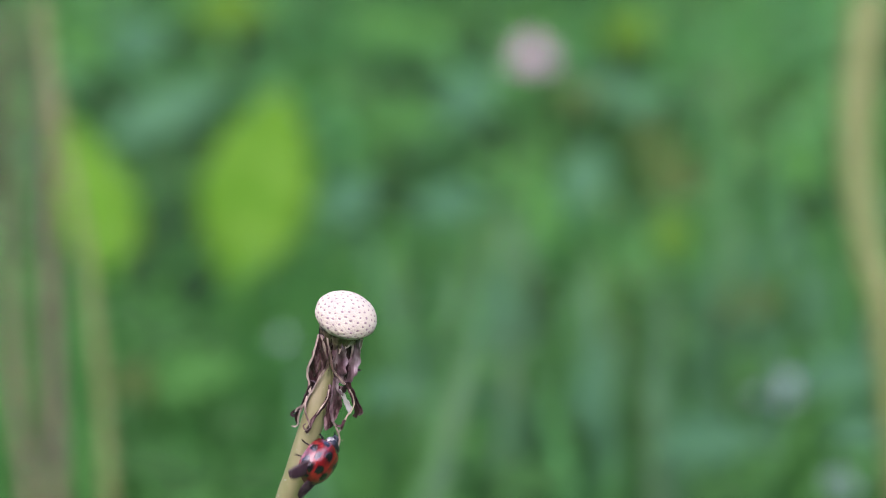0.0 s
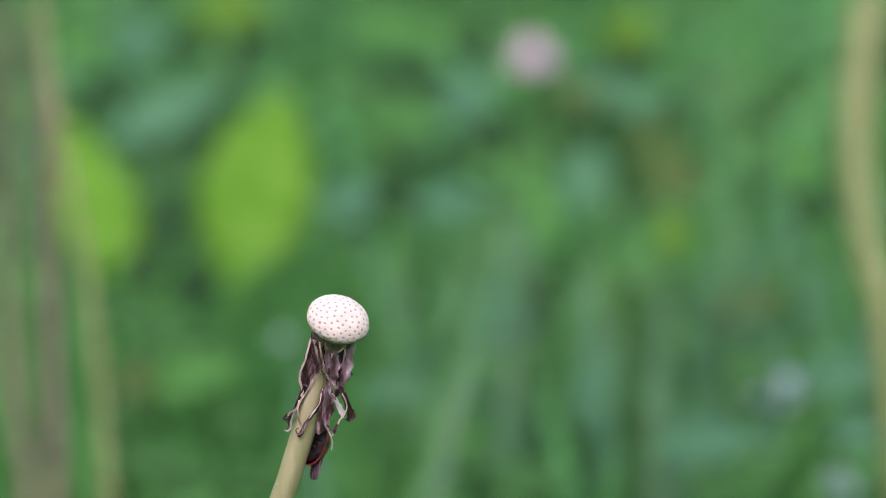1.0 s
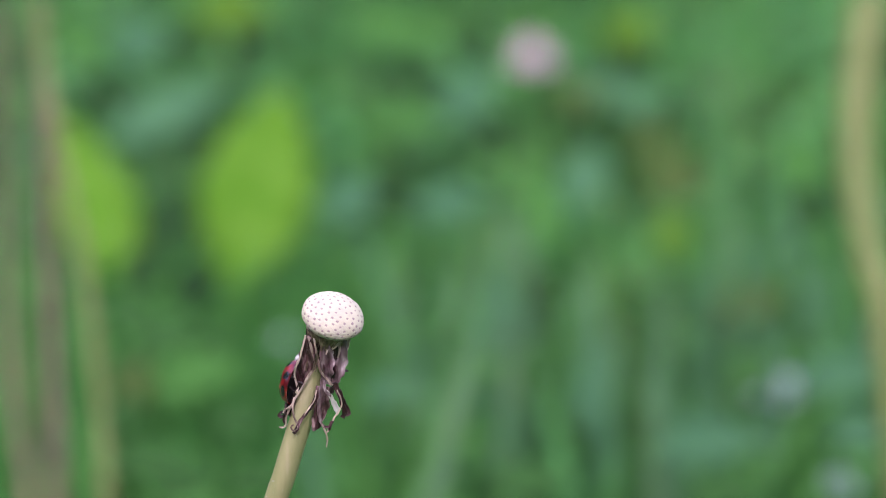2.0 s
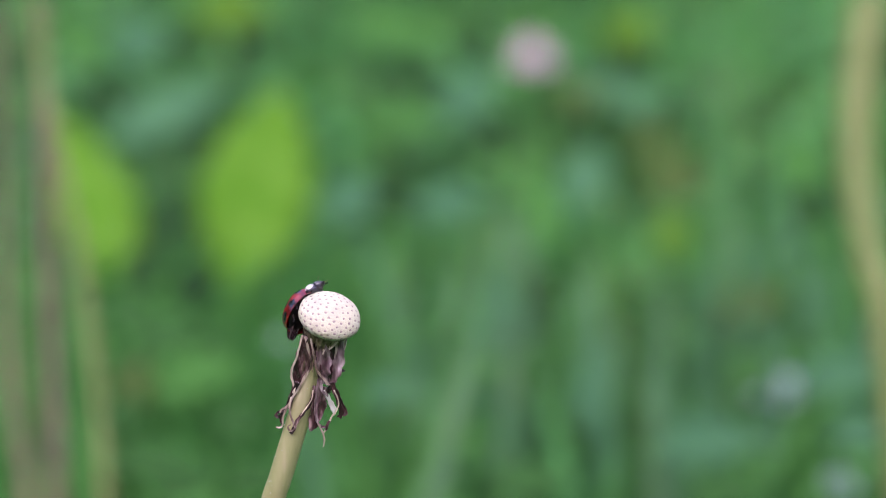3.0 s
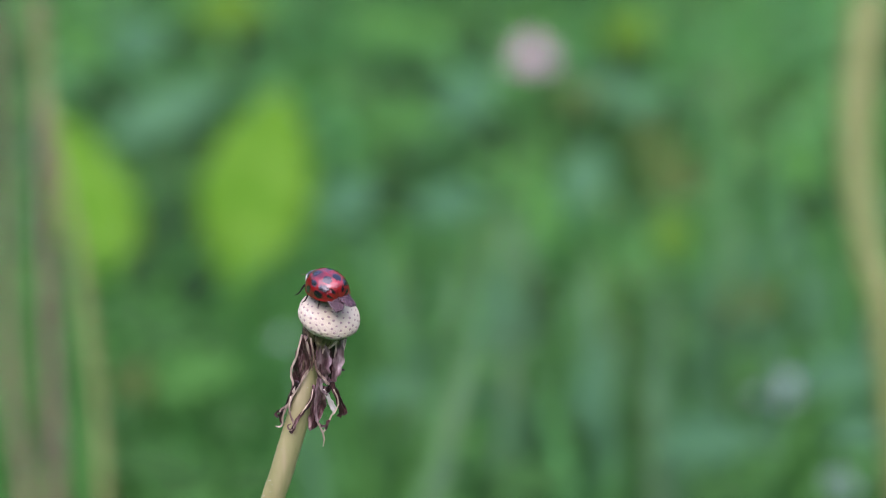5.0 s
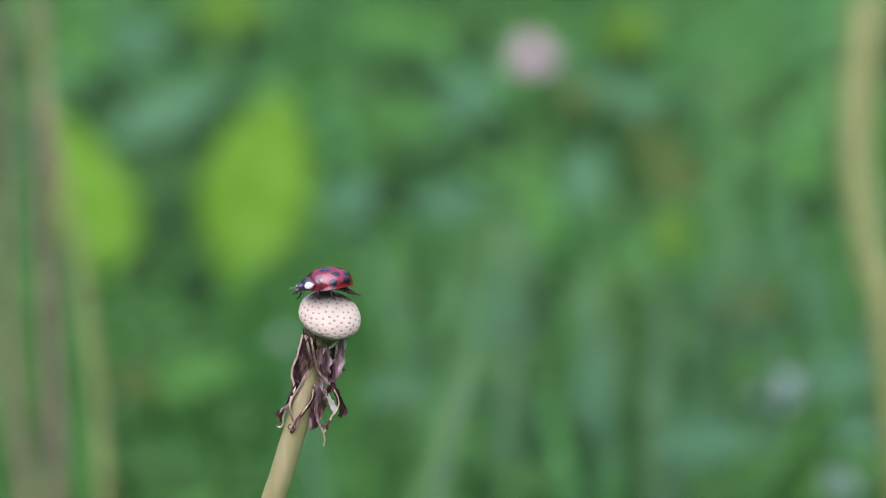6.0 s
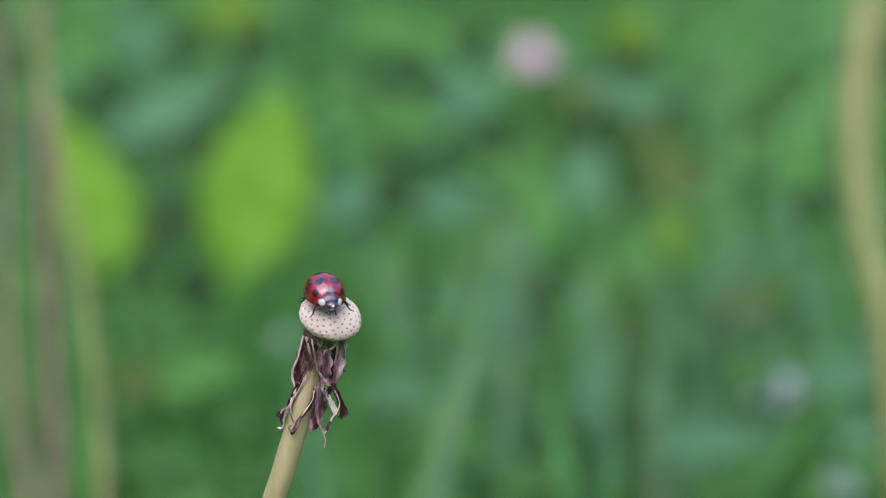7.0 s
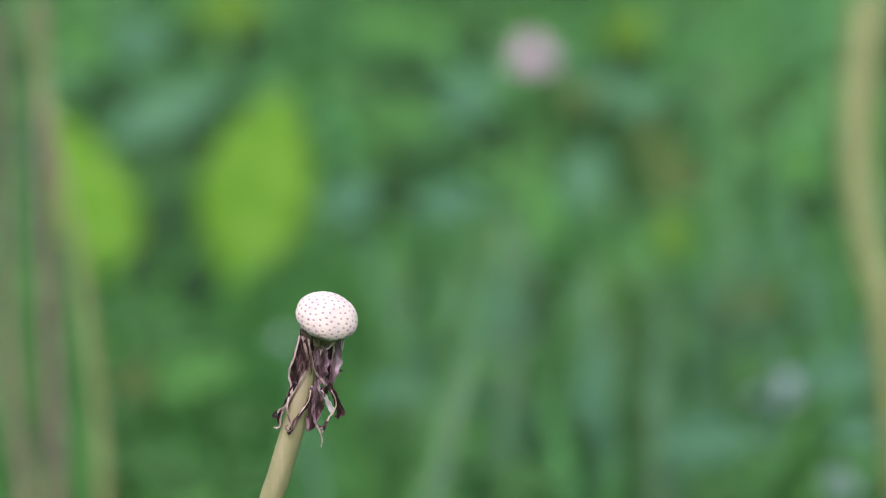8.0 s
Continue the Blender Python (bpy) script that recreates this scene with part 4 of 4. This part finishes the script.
# low leaves whose darker colour paints the shade between the grass
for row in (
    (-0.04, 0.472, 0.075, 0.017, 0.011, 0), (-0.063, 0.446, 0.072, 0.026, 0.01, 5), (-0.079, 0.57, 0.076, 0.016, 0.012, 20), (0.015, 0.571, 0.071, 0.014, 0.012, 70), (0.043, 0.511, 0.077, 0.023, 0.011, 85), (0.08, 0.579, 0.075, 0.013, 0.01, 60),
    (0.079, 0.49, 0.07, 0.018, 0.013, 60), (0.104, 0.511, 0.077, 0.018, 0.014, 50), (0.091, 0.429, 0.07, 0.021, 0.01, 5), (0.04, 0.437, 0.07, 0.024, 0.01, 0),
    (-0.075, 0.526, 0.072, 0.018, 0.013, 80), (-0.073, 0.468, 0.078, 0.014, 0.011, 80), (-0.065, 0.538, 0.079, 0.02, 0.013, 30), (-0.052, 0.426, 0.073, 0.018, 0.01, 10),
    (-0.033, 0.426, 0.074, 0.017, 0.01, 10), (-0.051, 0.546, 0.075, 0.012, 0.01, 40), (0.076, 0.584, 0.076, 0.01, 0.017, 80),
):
    broad_leaf(*row, HALFSHADE, "deep green leaf low in grass, shade put into its colour")
# leaves coloured as deep shade, set where the meadow has dark gaps
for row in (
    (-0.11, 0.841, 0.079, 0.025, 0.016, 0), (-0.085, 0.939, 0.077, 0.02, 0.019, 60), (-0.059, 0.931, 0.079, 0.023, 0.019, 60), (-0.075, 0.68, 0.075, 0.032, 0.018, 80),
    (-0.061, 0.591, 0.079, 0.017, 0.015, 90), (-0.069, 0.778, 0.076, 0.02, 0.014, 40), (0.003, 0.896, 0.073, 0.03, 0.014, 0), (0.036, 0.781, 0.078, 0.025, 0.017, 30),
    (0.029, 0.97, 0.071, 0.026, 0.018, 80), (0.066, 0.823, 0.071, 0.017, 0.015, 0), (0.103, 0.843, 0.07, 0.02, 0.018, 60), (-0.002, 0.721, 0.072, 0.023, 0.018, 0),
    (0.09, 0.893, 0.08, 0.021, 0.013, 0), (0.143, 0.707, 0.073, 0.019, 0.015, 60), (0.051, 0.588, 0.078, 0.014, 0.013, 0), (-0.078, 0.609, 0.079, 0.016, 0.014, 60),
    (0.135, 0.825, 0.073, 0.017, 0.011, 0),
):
    broad_leaf(*row, GAPSHADE, "dark green leaf deep in the meadow, gap shade put into its colour")
for row in (
    (-0.074, 1.035, 0.07, 0.034, 0.022, 10), (0.093, 0.977, 0.073, 0.024, 0.021, 60), (0.09, 0.65, 0.079, 0.015, 0.012, 90),
):
    broad_leaf(*row, YOUNG, "yellow-green young leaf among meadow grass")
for row in (
    (-0.072, 0.491, 0.079, 0.019, 0.013, 70), (0.067, 0.851, 0.076, 0.022, 0.012, -25), (0.096, 0.73, 0.077, 0.024, 0.02, 60), (0.093, 0.797, 0.072, 0.018, 0.015, 30),
    (0.071, 0.581, 0.073, 0.033, 0.008, 85), (0.111, 0.576, 0.078, 0.019, 0.014, 10), (0.103, 0.585, 0.07, 0.014, 0.012, 0),
):
    broad_leaf(*row, OLIVE, "withered olive brown leaf in the grass")


def grass_tuft(x, y, tall, mats):
    """Three long blades that rise from one root and lean a little apart."""
    rnd = random.Random(int(x * 1e4) + int(y * 1e3))
    root = tagged(new("grass_tuft"), "tall narrow grass blades standing in the meadow", "grass", "tall grass tufts in the meadow")
    root.location = (x, y, ground_height(x, y))
    for k in range(3):
        up = Vector((rnd.uniform(-0.32, 0.32), rnd.uniform(0.2, 0.6), 1)).normalized()
        out = Vector((rnd.uniform(-0.5, 0.5), -1, 0.5))
        out = (out - up * out.dot(up)).normalized()
        turn = Matrix((up, out.cross(up), out)).transposed().to_4x4()
        leaf_mesh("blade", tall * rnd.uniform(0.75, 1.1), rnd.uniform(0.0045, 0.0075), mats[k], root,
                  Matrix.Translation((rnd.uniform(-0.006, 0.006), 0, -0.003)) @ turn, fold=0.3, droop=0.12)


rnd = random.Random(12)
for i in range(46):
    x, y = -0.005 + 0.17 * (i % 23 + rnd.random()) / 23, 0.44 + 0.17 * ((i * 7) % 23 + rnd.random()) / 23
    if x < 0.1 or y > 0.57:
        grass_tuft(x, y, rnd.uniform(0.085, 0.118), rnd.sample((SKYSHEEN, BRIGHT, SKYSHEEN, PALEBLADE, HALFSHADE, SKYSHEEN, HERB), 3))


# ---- what moves ----
def sway(dx, dy):
    """The dandelion leaning from its root so that its head shifts by dx to the side and dy up in view (mm)."""
    return Matrix.Translation(BASE) @ Matrix.Rotation(dx / 250, 4, "Y") @ Matrix.Rotation(-dy / 0.276 / 250, 4, "X")


WIND = [(0, 2.6, 0.32), (0.1, 2.5, 0.2), (0.2, 2.9, 0.1), (0.3, 2.5, 0.05), (0.4, 2.8, -0.03), (0.5, 2.95, -0.12), (0.6, 2.9, -0.1), (0.7, 2.5, -0.15), (0.8, 1.75, -0.25),
        (1.0, 1.57, -0.27), (1.2, 1.8, -0.27), (1.4, 1.9, -0.27), (1.5, 1.5, -0.27), (1.6, 1.8, -0.27), (1.7, 1.3, -0.2), (2.2, 0.7, 0.0), (2.8, -0.1, 0.0),
        (3.0, 0.35, -0.08), (3.5, 0.5, 0.05), (4.0, 0.22, 0.0), (4.5, 0.0, 0.0), (5.0, 0.3, 0.0), (5.8, 0.4, 0.0), (6.0, 0.38, 0.0), (6.5, 0.48, 0.0),
        (7.0, 0.48, -0.12), (7.5, 0.46, -0.12), (7.8, 0.4, -0.12), (7.9, 0.0, -0.15), (8.0, 0.0, -0.15)]


def wind_at(t):
    for a, b in zip(WIND, WIND[1:]):
        if t <= b[0]:
            s = (t - a[0]) / (b[0] - a[0])
            return sway(a[1] + (b[1] - a[1]) * s, a[2] + (b[2] - a[2]) * s)
    return sway(*WIND[-1][1:])


def stance(t, side, rise, near, ahead, back):
    """The ladybird's pose: the middle of its shell from the middle of the receptacle (mm: sideways, up, towards the front, in axes
    tipped by 16 degrees), the way it heads and the way its back faces, in the same axes. The swaying stem carries it along."""
    def turn(v):
        r, u, n = v
        return TILT @ Vector((r, -n, u))
    x = turn(ahead).normalized()
    z = turn(back)
    z = (z - x * z.dot(x)).normalized()
    m = Matrix((x, z.cross(x), z)).transposed().to_4x4()
    m.translation = CAP_AT + (turn((side, rise, near)) - z * 1.3) * MM
    return t, wind_at(t) @ m


def on_stem(t, rise, ahead, back, off=3.9):
    """A stance with its feet on the stem, at the given rise."""
    b = Vector(back).normalized() * off
    low = -11.4 - rise
    return stance(t, -3.6 - 0.312 * low + b.x, rise + b.y, -5.6 - 0.34 * low + b.z, ahead, back)


def along(tail, face):
    """A turn that points a wing's length along tail with its upper side to face."""
    x = -Vector(tail).normalized()
    z = Vector(face)
    z = (z - x * z.dot(x)).normalized()
    return Matrix((x, z.cross(x), z)).transposed().to_quaternion()


def bodily(v, ahead, back):
    """A direction in the view's axes (sideways, up, towards the front) as the ladybird of that stance has it."""
    x = Vector(ahead).normalized()
    z = Vector(back)
    z = (z - x * z.dot(x)).normalized()
    v = Vector(v)
    return Vector((v.dot(x), v.dot(z.cross(x)), v.dot(z)))


def raised_case(side, tail, outward):
    """A turn of a wing case that points its tail along tail, with the middle of its curved outer side to outward."""
    x = -Vector(tail).normalized()
    z = Vector(outward)
    z = Matrix.Rotation(side * radians(44), 3, x) @ (z - x * z.dot(x)).normalized()
    return Matrix((x, z.cross(x), z)).transposed().to_quaternion()


def motions():
    walk(DANDELION, [(t, sway(dx, dy)) for t, dx, dy in WIND])
    up = (0.33, 0.94, 0.0)
    stem_rows = [
        on_stem(0.0, -19.8, (0.55, 0.68, -0.45), (0.68, -0.25, 0.65)),
        on_stem(0.1, -19.4, (0.48, 0.86, -0.1), (0.82, -0.4, 0.42)),
        on_stem(0.2, -19.2, (0.4, 0.9, 0), (0.88, -0.4, 0.2)),
        on_stem(0.3, -19.0, up, (0.92, -0.35, 0.0)),
        on_stem(0.4, -18.7, up, (0.80, -0.32, -0.40), 3.8),
        on_stem(0.5, -18.5, up, (0.68, -0.28, -0.62), 3.7),
        on_stem(0.6, -18.2, up, (0.62, -0.25, -0.70), 3.5),
        on_stem(0.8, -17.4, up, (0.58, -0.2, -0.76), 3.15),
        on_stem(1.0, -16.9, up, (0.57, -0.2, -0.77), 3.0),
        on_stem(1.2, -16.6, up, (0.55, -0.2, -0.78), 3.0),
        on_stem(1.3, -16.4, up, (0.42, -0.1, -0.88), 3.3),
        on_stem(1.4, -15.6, up, (-0.1, 0.0, -1), 3.3),
        on_stem(1.5, -14.8, up, (-0.46, 0.12, -0.86), 2.5),
        on_stem(1.6, -13.9, up, (-0.66, 0.16, -0.70), 2.8),
        on_stem(1.7, -12.8, up, (-0.80, 0.2, -0.52), 3.2),
        stance(2.2, -5.0, -7.6, -5.6, (0.28, 0.95, -0.05), (-0.8, 0.2, -0.6)),
        stance(2.6, -4.8, -3.9, -4.9, (0.15, 0.98, 0.0), (-0.85, 0.15, -0.5)),
    ]
    cap_rows = [
        stance(2.8, -4.55, -2.0, -4.4, (0.12, 0.98, 0.1), (-0.87, 0.1, -0.45)),
        stance(2.9, -4.6, -0.3, -3.5, (0.4, 0.9, 0.0), (-0.88, 0.42, -0.1)),
        stance(3.0, -4.1, 0.95, -2.8, (0.5, 0.8, 0.12), (-0.74, 0.32, -0.64)),
        stance(3.1, -3.5, 2.7, -1.0, (0.62, 0.52, 0.55), (-0.7, 0.7, 0.1)),
        stance(3.2, -2.5, 3.6, 0.0, (0.6, 0.2, 0.77), (-0.52, 0.78, 0.3)),
        stance(3.3, -2.2, 4.2, 1.0, (0.84, -0.15, 0.5), (-0.05, 0.93, 0.32)),
        stance(3.4, -1.6, 4.75, 0.9, (0.94, -0.22, 0.25), (0.15, 0.93, 0.32)),
        stance(3.5, -0.75, 4.75, 0.9, (0.93, -0.34, 0.12), (0.2, 0.9, 0.35)),
        stance(3.6, -0.2, 4.4, 1.6, (0.93, -0.33, -0.1), (0.25, 0.8, 0.5)),
        stance(3.7, 0.3, 4.15, 2.2, (0.95, -0.2, -0.15), (0.15, 0.82, 0.5)),
        stance(3.8, 0.3, 4.1, 2.2, (0.96, -0.03, -0.2), (0.02, 0.85, 0.5)),
        stance(3.9, 0.3, 4.15, 2.2, (0.95, 0.1, -0.28), (-0.05, 0.87, 0.5)),
        stance(4.0, 0.3, 4.1, 2.3, (0.94, 0.1, -0.35), (-0.05, 0.87, 0.5)),
        stance(4.1, 0.1, 4.1, 2.3, (0.85, 0.15, -0.5), (-0.05, 0.87, 0.5)),
        stance(4.2, 0.0, 4.05, 2.3, (0.75, 0.25, -0.6), (0.0, 0.85, 0.5)),
        stance(4.3, -0.1, 4.3, 2.3, (0.65, 0.3, -0.7), (0.0, 0.83, 0.55)),
        stance(4.4, -0.2, 4.3, 2.4, (0.25, 0.5, -0.83), (0.0, 0.83, 0.57)),
        stance(4.5, -0.28, 4.35, 2.1, (0.02, 0.46, -0.88), (0.03, 0.88, 0.46)),
        stance(4.7, -0.3, 4.35, 2.1, (-0.12, 0.44, -0.88), (0.0, 0.88, 0.46)),
        stance(5.0, -0.3, 4.5, 1.8, (-0.5, 0.35, -0.75), (0.0, 0.86, 0.5)),
        stance(5.4, -0.4, 5.1, 1.1, (-0.9, -0.05, -0.3), (-0.1, 0.93, 0.3)),
        stance(5.8, -0.5, 5.05, 0.8, (-0.96, -0.17, 0.1), (-0.18, 0.97, 0.1)),
        stance(6.0, -0.3, 5.0, 0.9, (-0.88, -0.15, 0.42), (-0.12, 0.97, 0.12)),
        stance(6.1, -0.8, 5.1, 0.9, (-0.78, -0.3, 0.55), (-0.2, 0.93, 0.3)),
        stance(6.2, -1.1, 5.1, 0.9, (-0.62, -0.3, 0.72), (-0.15, 0.92, 0.33)),
        stance(6.3, -1.2, 5.2, 0.9, (-0.32, -0.35, 0.88), (-0.1, 0.92, 0.36)),
        stance(6.4, -1.2, 4.95, 1.0, (-0.1, -0.28, 0.94), (-0.12, 0.92, 0.36)),
        stance(6.5, -1.05, 4.85, 1.0, (0.02, -0.24, 0.95), (-0.16, 0.92, 0.37)),
        stance(6.6, -1.05, 4.7, 1.4, (0.15, -0.42, 0.9), (-0.06, 0.9, 0.42)),
        stance(6.7, -1.0, 4.6, 1.8, (0.28, -0.5, 0.82), (0.1, 0.86, 0.5)),
        stance(6.8, -0.9, 4.4, 2.1, (0.33, -0.52, 0.78), (0.13, 0.85, 0.52)),
        stance(7.0, -0.65, 4.0, 2.3, (0.25, -0.48, 0.84), (0.1, 0.87, 0.48)),
        stance(7.1, -0.7, 4.6, 2.0, (0.02, -0.46, 0.89), (0.0, 0.88, 0.46)),
        stance(7.2, -0.9, 4.5, 2.1, (-0.1, -0.45, 0.89), (-0.05, 0.88, 0.46)),
        stance(7.3, -0.8, 4.5, 2.1, (-0.42, -0.4, 0.82), (-0.12, 0.89, 0.42)),
        stance(7.4, -1.0, 4.4, 2.2, (-0.38, -0.42, 0.82), (-0.12, 0.88, 0.44)),
        stance(7.5, -1.2, 5.05, 1.3, (-0.34, -0.54, 0.76), (-0.12, 0.82, 0.56)),
        stance(7.6, -1.6, 5.45, 0.9, (-0.2, -0.52, 0.83), (-0.05, 0.83, 0.55)),
        stance(7.7, -1.6, 5.45, 0.9, (-0.2, -0.52, 0.83), (-0.05, 0.83, 0.55)),
        stance(7.8, -1.7, 5.45, 1.0, (-0.22, -0.52, 0.8), (-0.05, 0.85, 0.5)),
        stance(7.834, -3.0, 12.0, 2.0, (-0.3, 0.0, 0.95), (-0.05, 1.0, 0.1)),
        stance(7.867, -9.0, 34.0, 5.0, (-0.4, 0.3, 0.85), (0.1, 0.9, -0.2)),
        stance(7.9, -16.0, 64.0, 8.0, (-0.45, 0.4, 0.8), (0.15, 0.9, -0.3)),
        stance(8.0, -45.0, 150.0, 16.0, (-0.5, 0.4, 0.77), (0.15, 0.9, -0.3)),
    ]
    walk(LADYBIRD, stem_rows + cap_rows)
    flaps = ((7.734, 0.0), (7.767, 0.85), (7.8, 0.0), (7.834, -0.85), (7.867, 0.0), (7.9, 0.85), (7.934, 0.0), (7.967, -0.85), (8.0, 0.0))
    for s, case, (wing, tip) in zip((1, -1), CASES, WINGS):
        shut = Matrix.Identity(3).to_quaternion()
        poised = (-0.2, -0.52, 0.83), (-0.05, 0.83, 0.55)
        lifted = raised_case(s, *(bodily(v, *poised) for v in (((0.66, 0.50, -0.56), (-0.30, 0.78, 0.50)) if s > 0 else ((-0.74, 0.62, -0.26), (0.45, 0.70, 0.52)))))
        low = raised_case(s, *(bodily(v, *poised) for v in (((0.74, 0.42, -0.52), (-0.30, 0.80, 0.45)) if s > 0 else ((-0.80, 0.53, -0.26), (0.42, 0.74, 0.45)))))
        rows = [(t, shut) for t in (0, 3, 6, 7.4)] + [(7.434, shut.slerp(lifted, 0.2)), (7.467, shut.slerp(lifted, 0.42)), (7.5, shut.slerp(lifted, 0.74 if s > 0 else 0.42)),
                                                     (7.534, shut.slerp(lifted, 0.88 if s > 0 else 0.75)), (7.6, lifted), (7.7, lifted), (7.8, low), (8.0, lifted)]
        hinge = Vector((2.7, 0.5 * s, 1.5)) * MM
        walk(case, [(t, Matrix.LocRotScale(hinge, q, None)) for t, q in rows])
        def tucked(splay, droop):
            return along((-1.0, splay * s, -droop), (-droop, 0.15 * s, 1))
        reach = bodily((0.84, 0.22, -0.50) if s > 0 else (-0.62, 0.32, -0.72), *poised)
        upper = bodily((0.0, 0.95, 0.3), *poised)
        spread = along(reach, upper)
        hinge = Vector((2.0, 0.7 * s, 1.45)) * MM
        # time, how far each wing stands out, how far it droops, how far it is drawn in under its case (mm)
        splays = ((0, 0.36, 0.10, 0.08, -0.6), (0.2, 0.2, 0.10, 0.1, 0.3), (0.4, 0.10, 0.10, 0.12, 0.9), (0.6, 0.12, 0.12, 0.12, 0.8), (1.0, 0.28, 0.28, 0.08, 0), (1.25, 0.2, 0.2, 0.08, 0), (1.5, 0.06, 0.1, 0.1, 0),
                  (3.0, -0.12, -0.12, 0.22, 0.6), (3.2, -0.12, -0.12, 0.3, 0.5), (3.5, 0.02, 0.06, 0.34, 0.5), (4.0, 0.0, 0.0, 0.38, 1.2), (4.2, 0.5, 0.2, 0.24, 0.4), (4.3, 0.5, 0.2, 0.24, 0.2),
                  (4.5, 0.11, 0.11, 0.24, -0.2), (5.8, 0.04, 0.04, 0.38, -0.5), (6.0, 0.03, 0.03, 0.45, 0.2), (6.2, 0.02, 0.02, 0.56, 0.2), (6.5, 0.04, 0.04, 0.5, 0.5), (7.4, 0.05, 0.05, 0.4, 0.6))
        drawn = [(t, k) for t, a, b, d, k in splays] + [(7.5, 0)]
        rows = [(t, tucked(a if s > 0 else b, d)) for t, a, b, d, k in splays]
        last = rows[-1][1]
        rows += [(7.434, last.slerp(spread, 0.35)), (7.467, last.slerp(spread, 0.75 if s > 0 else 0.05)), (7.5, spread if s > 0 else last.slerp(spread, 0.08)), (7.6, spread), (7.7, spread)]
        for t, a in flaps:
            rows.append((t, along(reach + upper * a, upper)))
        inward = dict(drawn)
        walk(wing, [(t, Matrix.LocRotScale(hinge + Vector((inward.get(t, 0.3 if 7.4 < t < 7.47 else 0), 0, 0)) * MM, q, None)) for t, q in rows])
        fold = ((0, 172), (3, 172), (6, 172), (7.4, 172), (7.434, 110), (7.467, 50), (7.5, 6), (7.6, 4), (8.0, 4))
        walk(tip, [(t, pose(-INNER * MM, 0, 0, 0, a, 0)) for t, a in fold])
    for i, ob in enumerate(LEGS):
        at = ob.location.copy()
        s = 1 if i < 3 else -1
        phase = math.pi * ((i % 3) + (i >= 3))
        rows = []
        for k in range(81):
            t = k / 10
            going = 0.2 if 0.75 < t < 1.25 or 4.5 < t < 4.75 or t > 7.45 else 1.0
            lift = 12 * going * math.sin(t * 19 + phase)
            raise_up = 35 if t > 7.8 else (-30 if t > 7.45 else 0)
            if 4.3 < t < 5.0 or 6.3 < t < 6.7:
                raise_up = -22
            forward = -34 if 7.45 < t < 7.8 and i % 3 == 1 else 0
            rows.append((t, Matrix.Translation(at) @ pose(0, 0, 0, s * (raise_up + max(0, lift) * 0.6), 0, s * (lift + forward))))
        walk(ob, rows)
    # dry stalks nodding slowly in the wind
    for ob, amount in zip(STALKS, (0.75, 0.5, 0.15, 0.0)):
        if amount:
            place = ob.location.copy()
            walk(ob, [(t, Matrix.Translation(place) @ pose(0, 0, 0, 0, amount * (1 - k), 0)) for t, k in ((0, 0.0), (0.8, 0.15), (1.7, 0.4), (3.0, 0.85), (4.5, 1.0), (6.0, 0.9), (8.0, 1.0))])


motions()
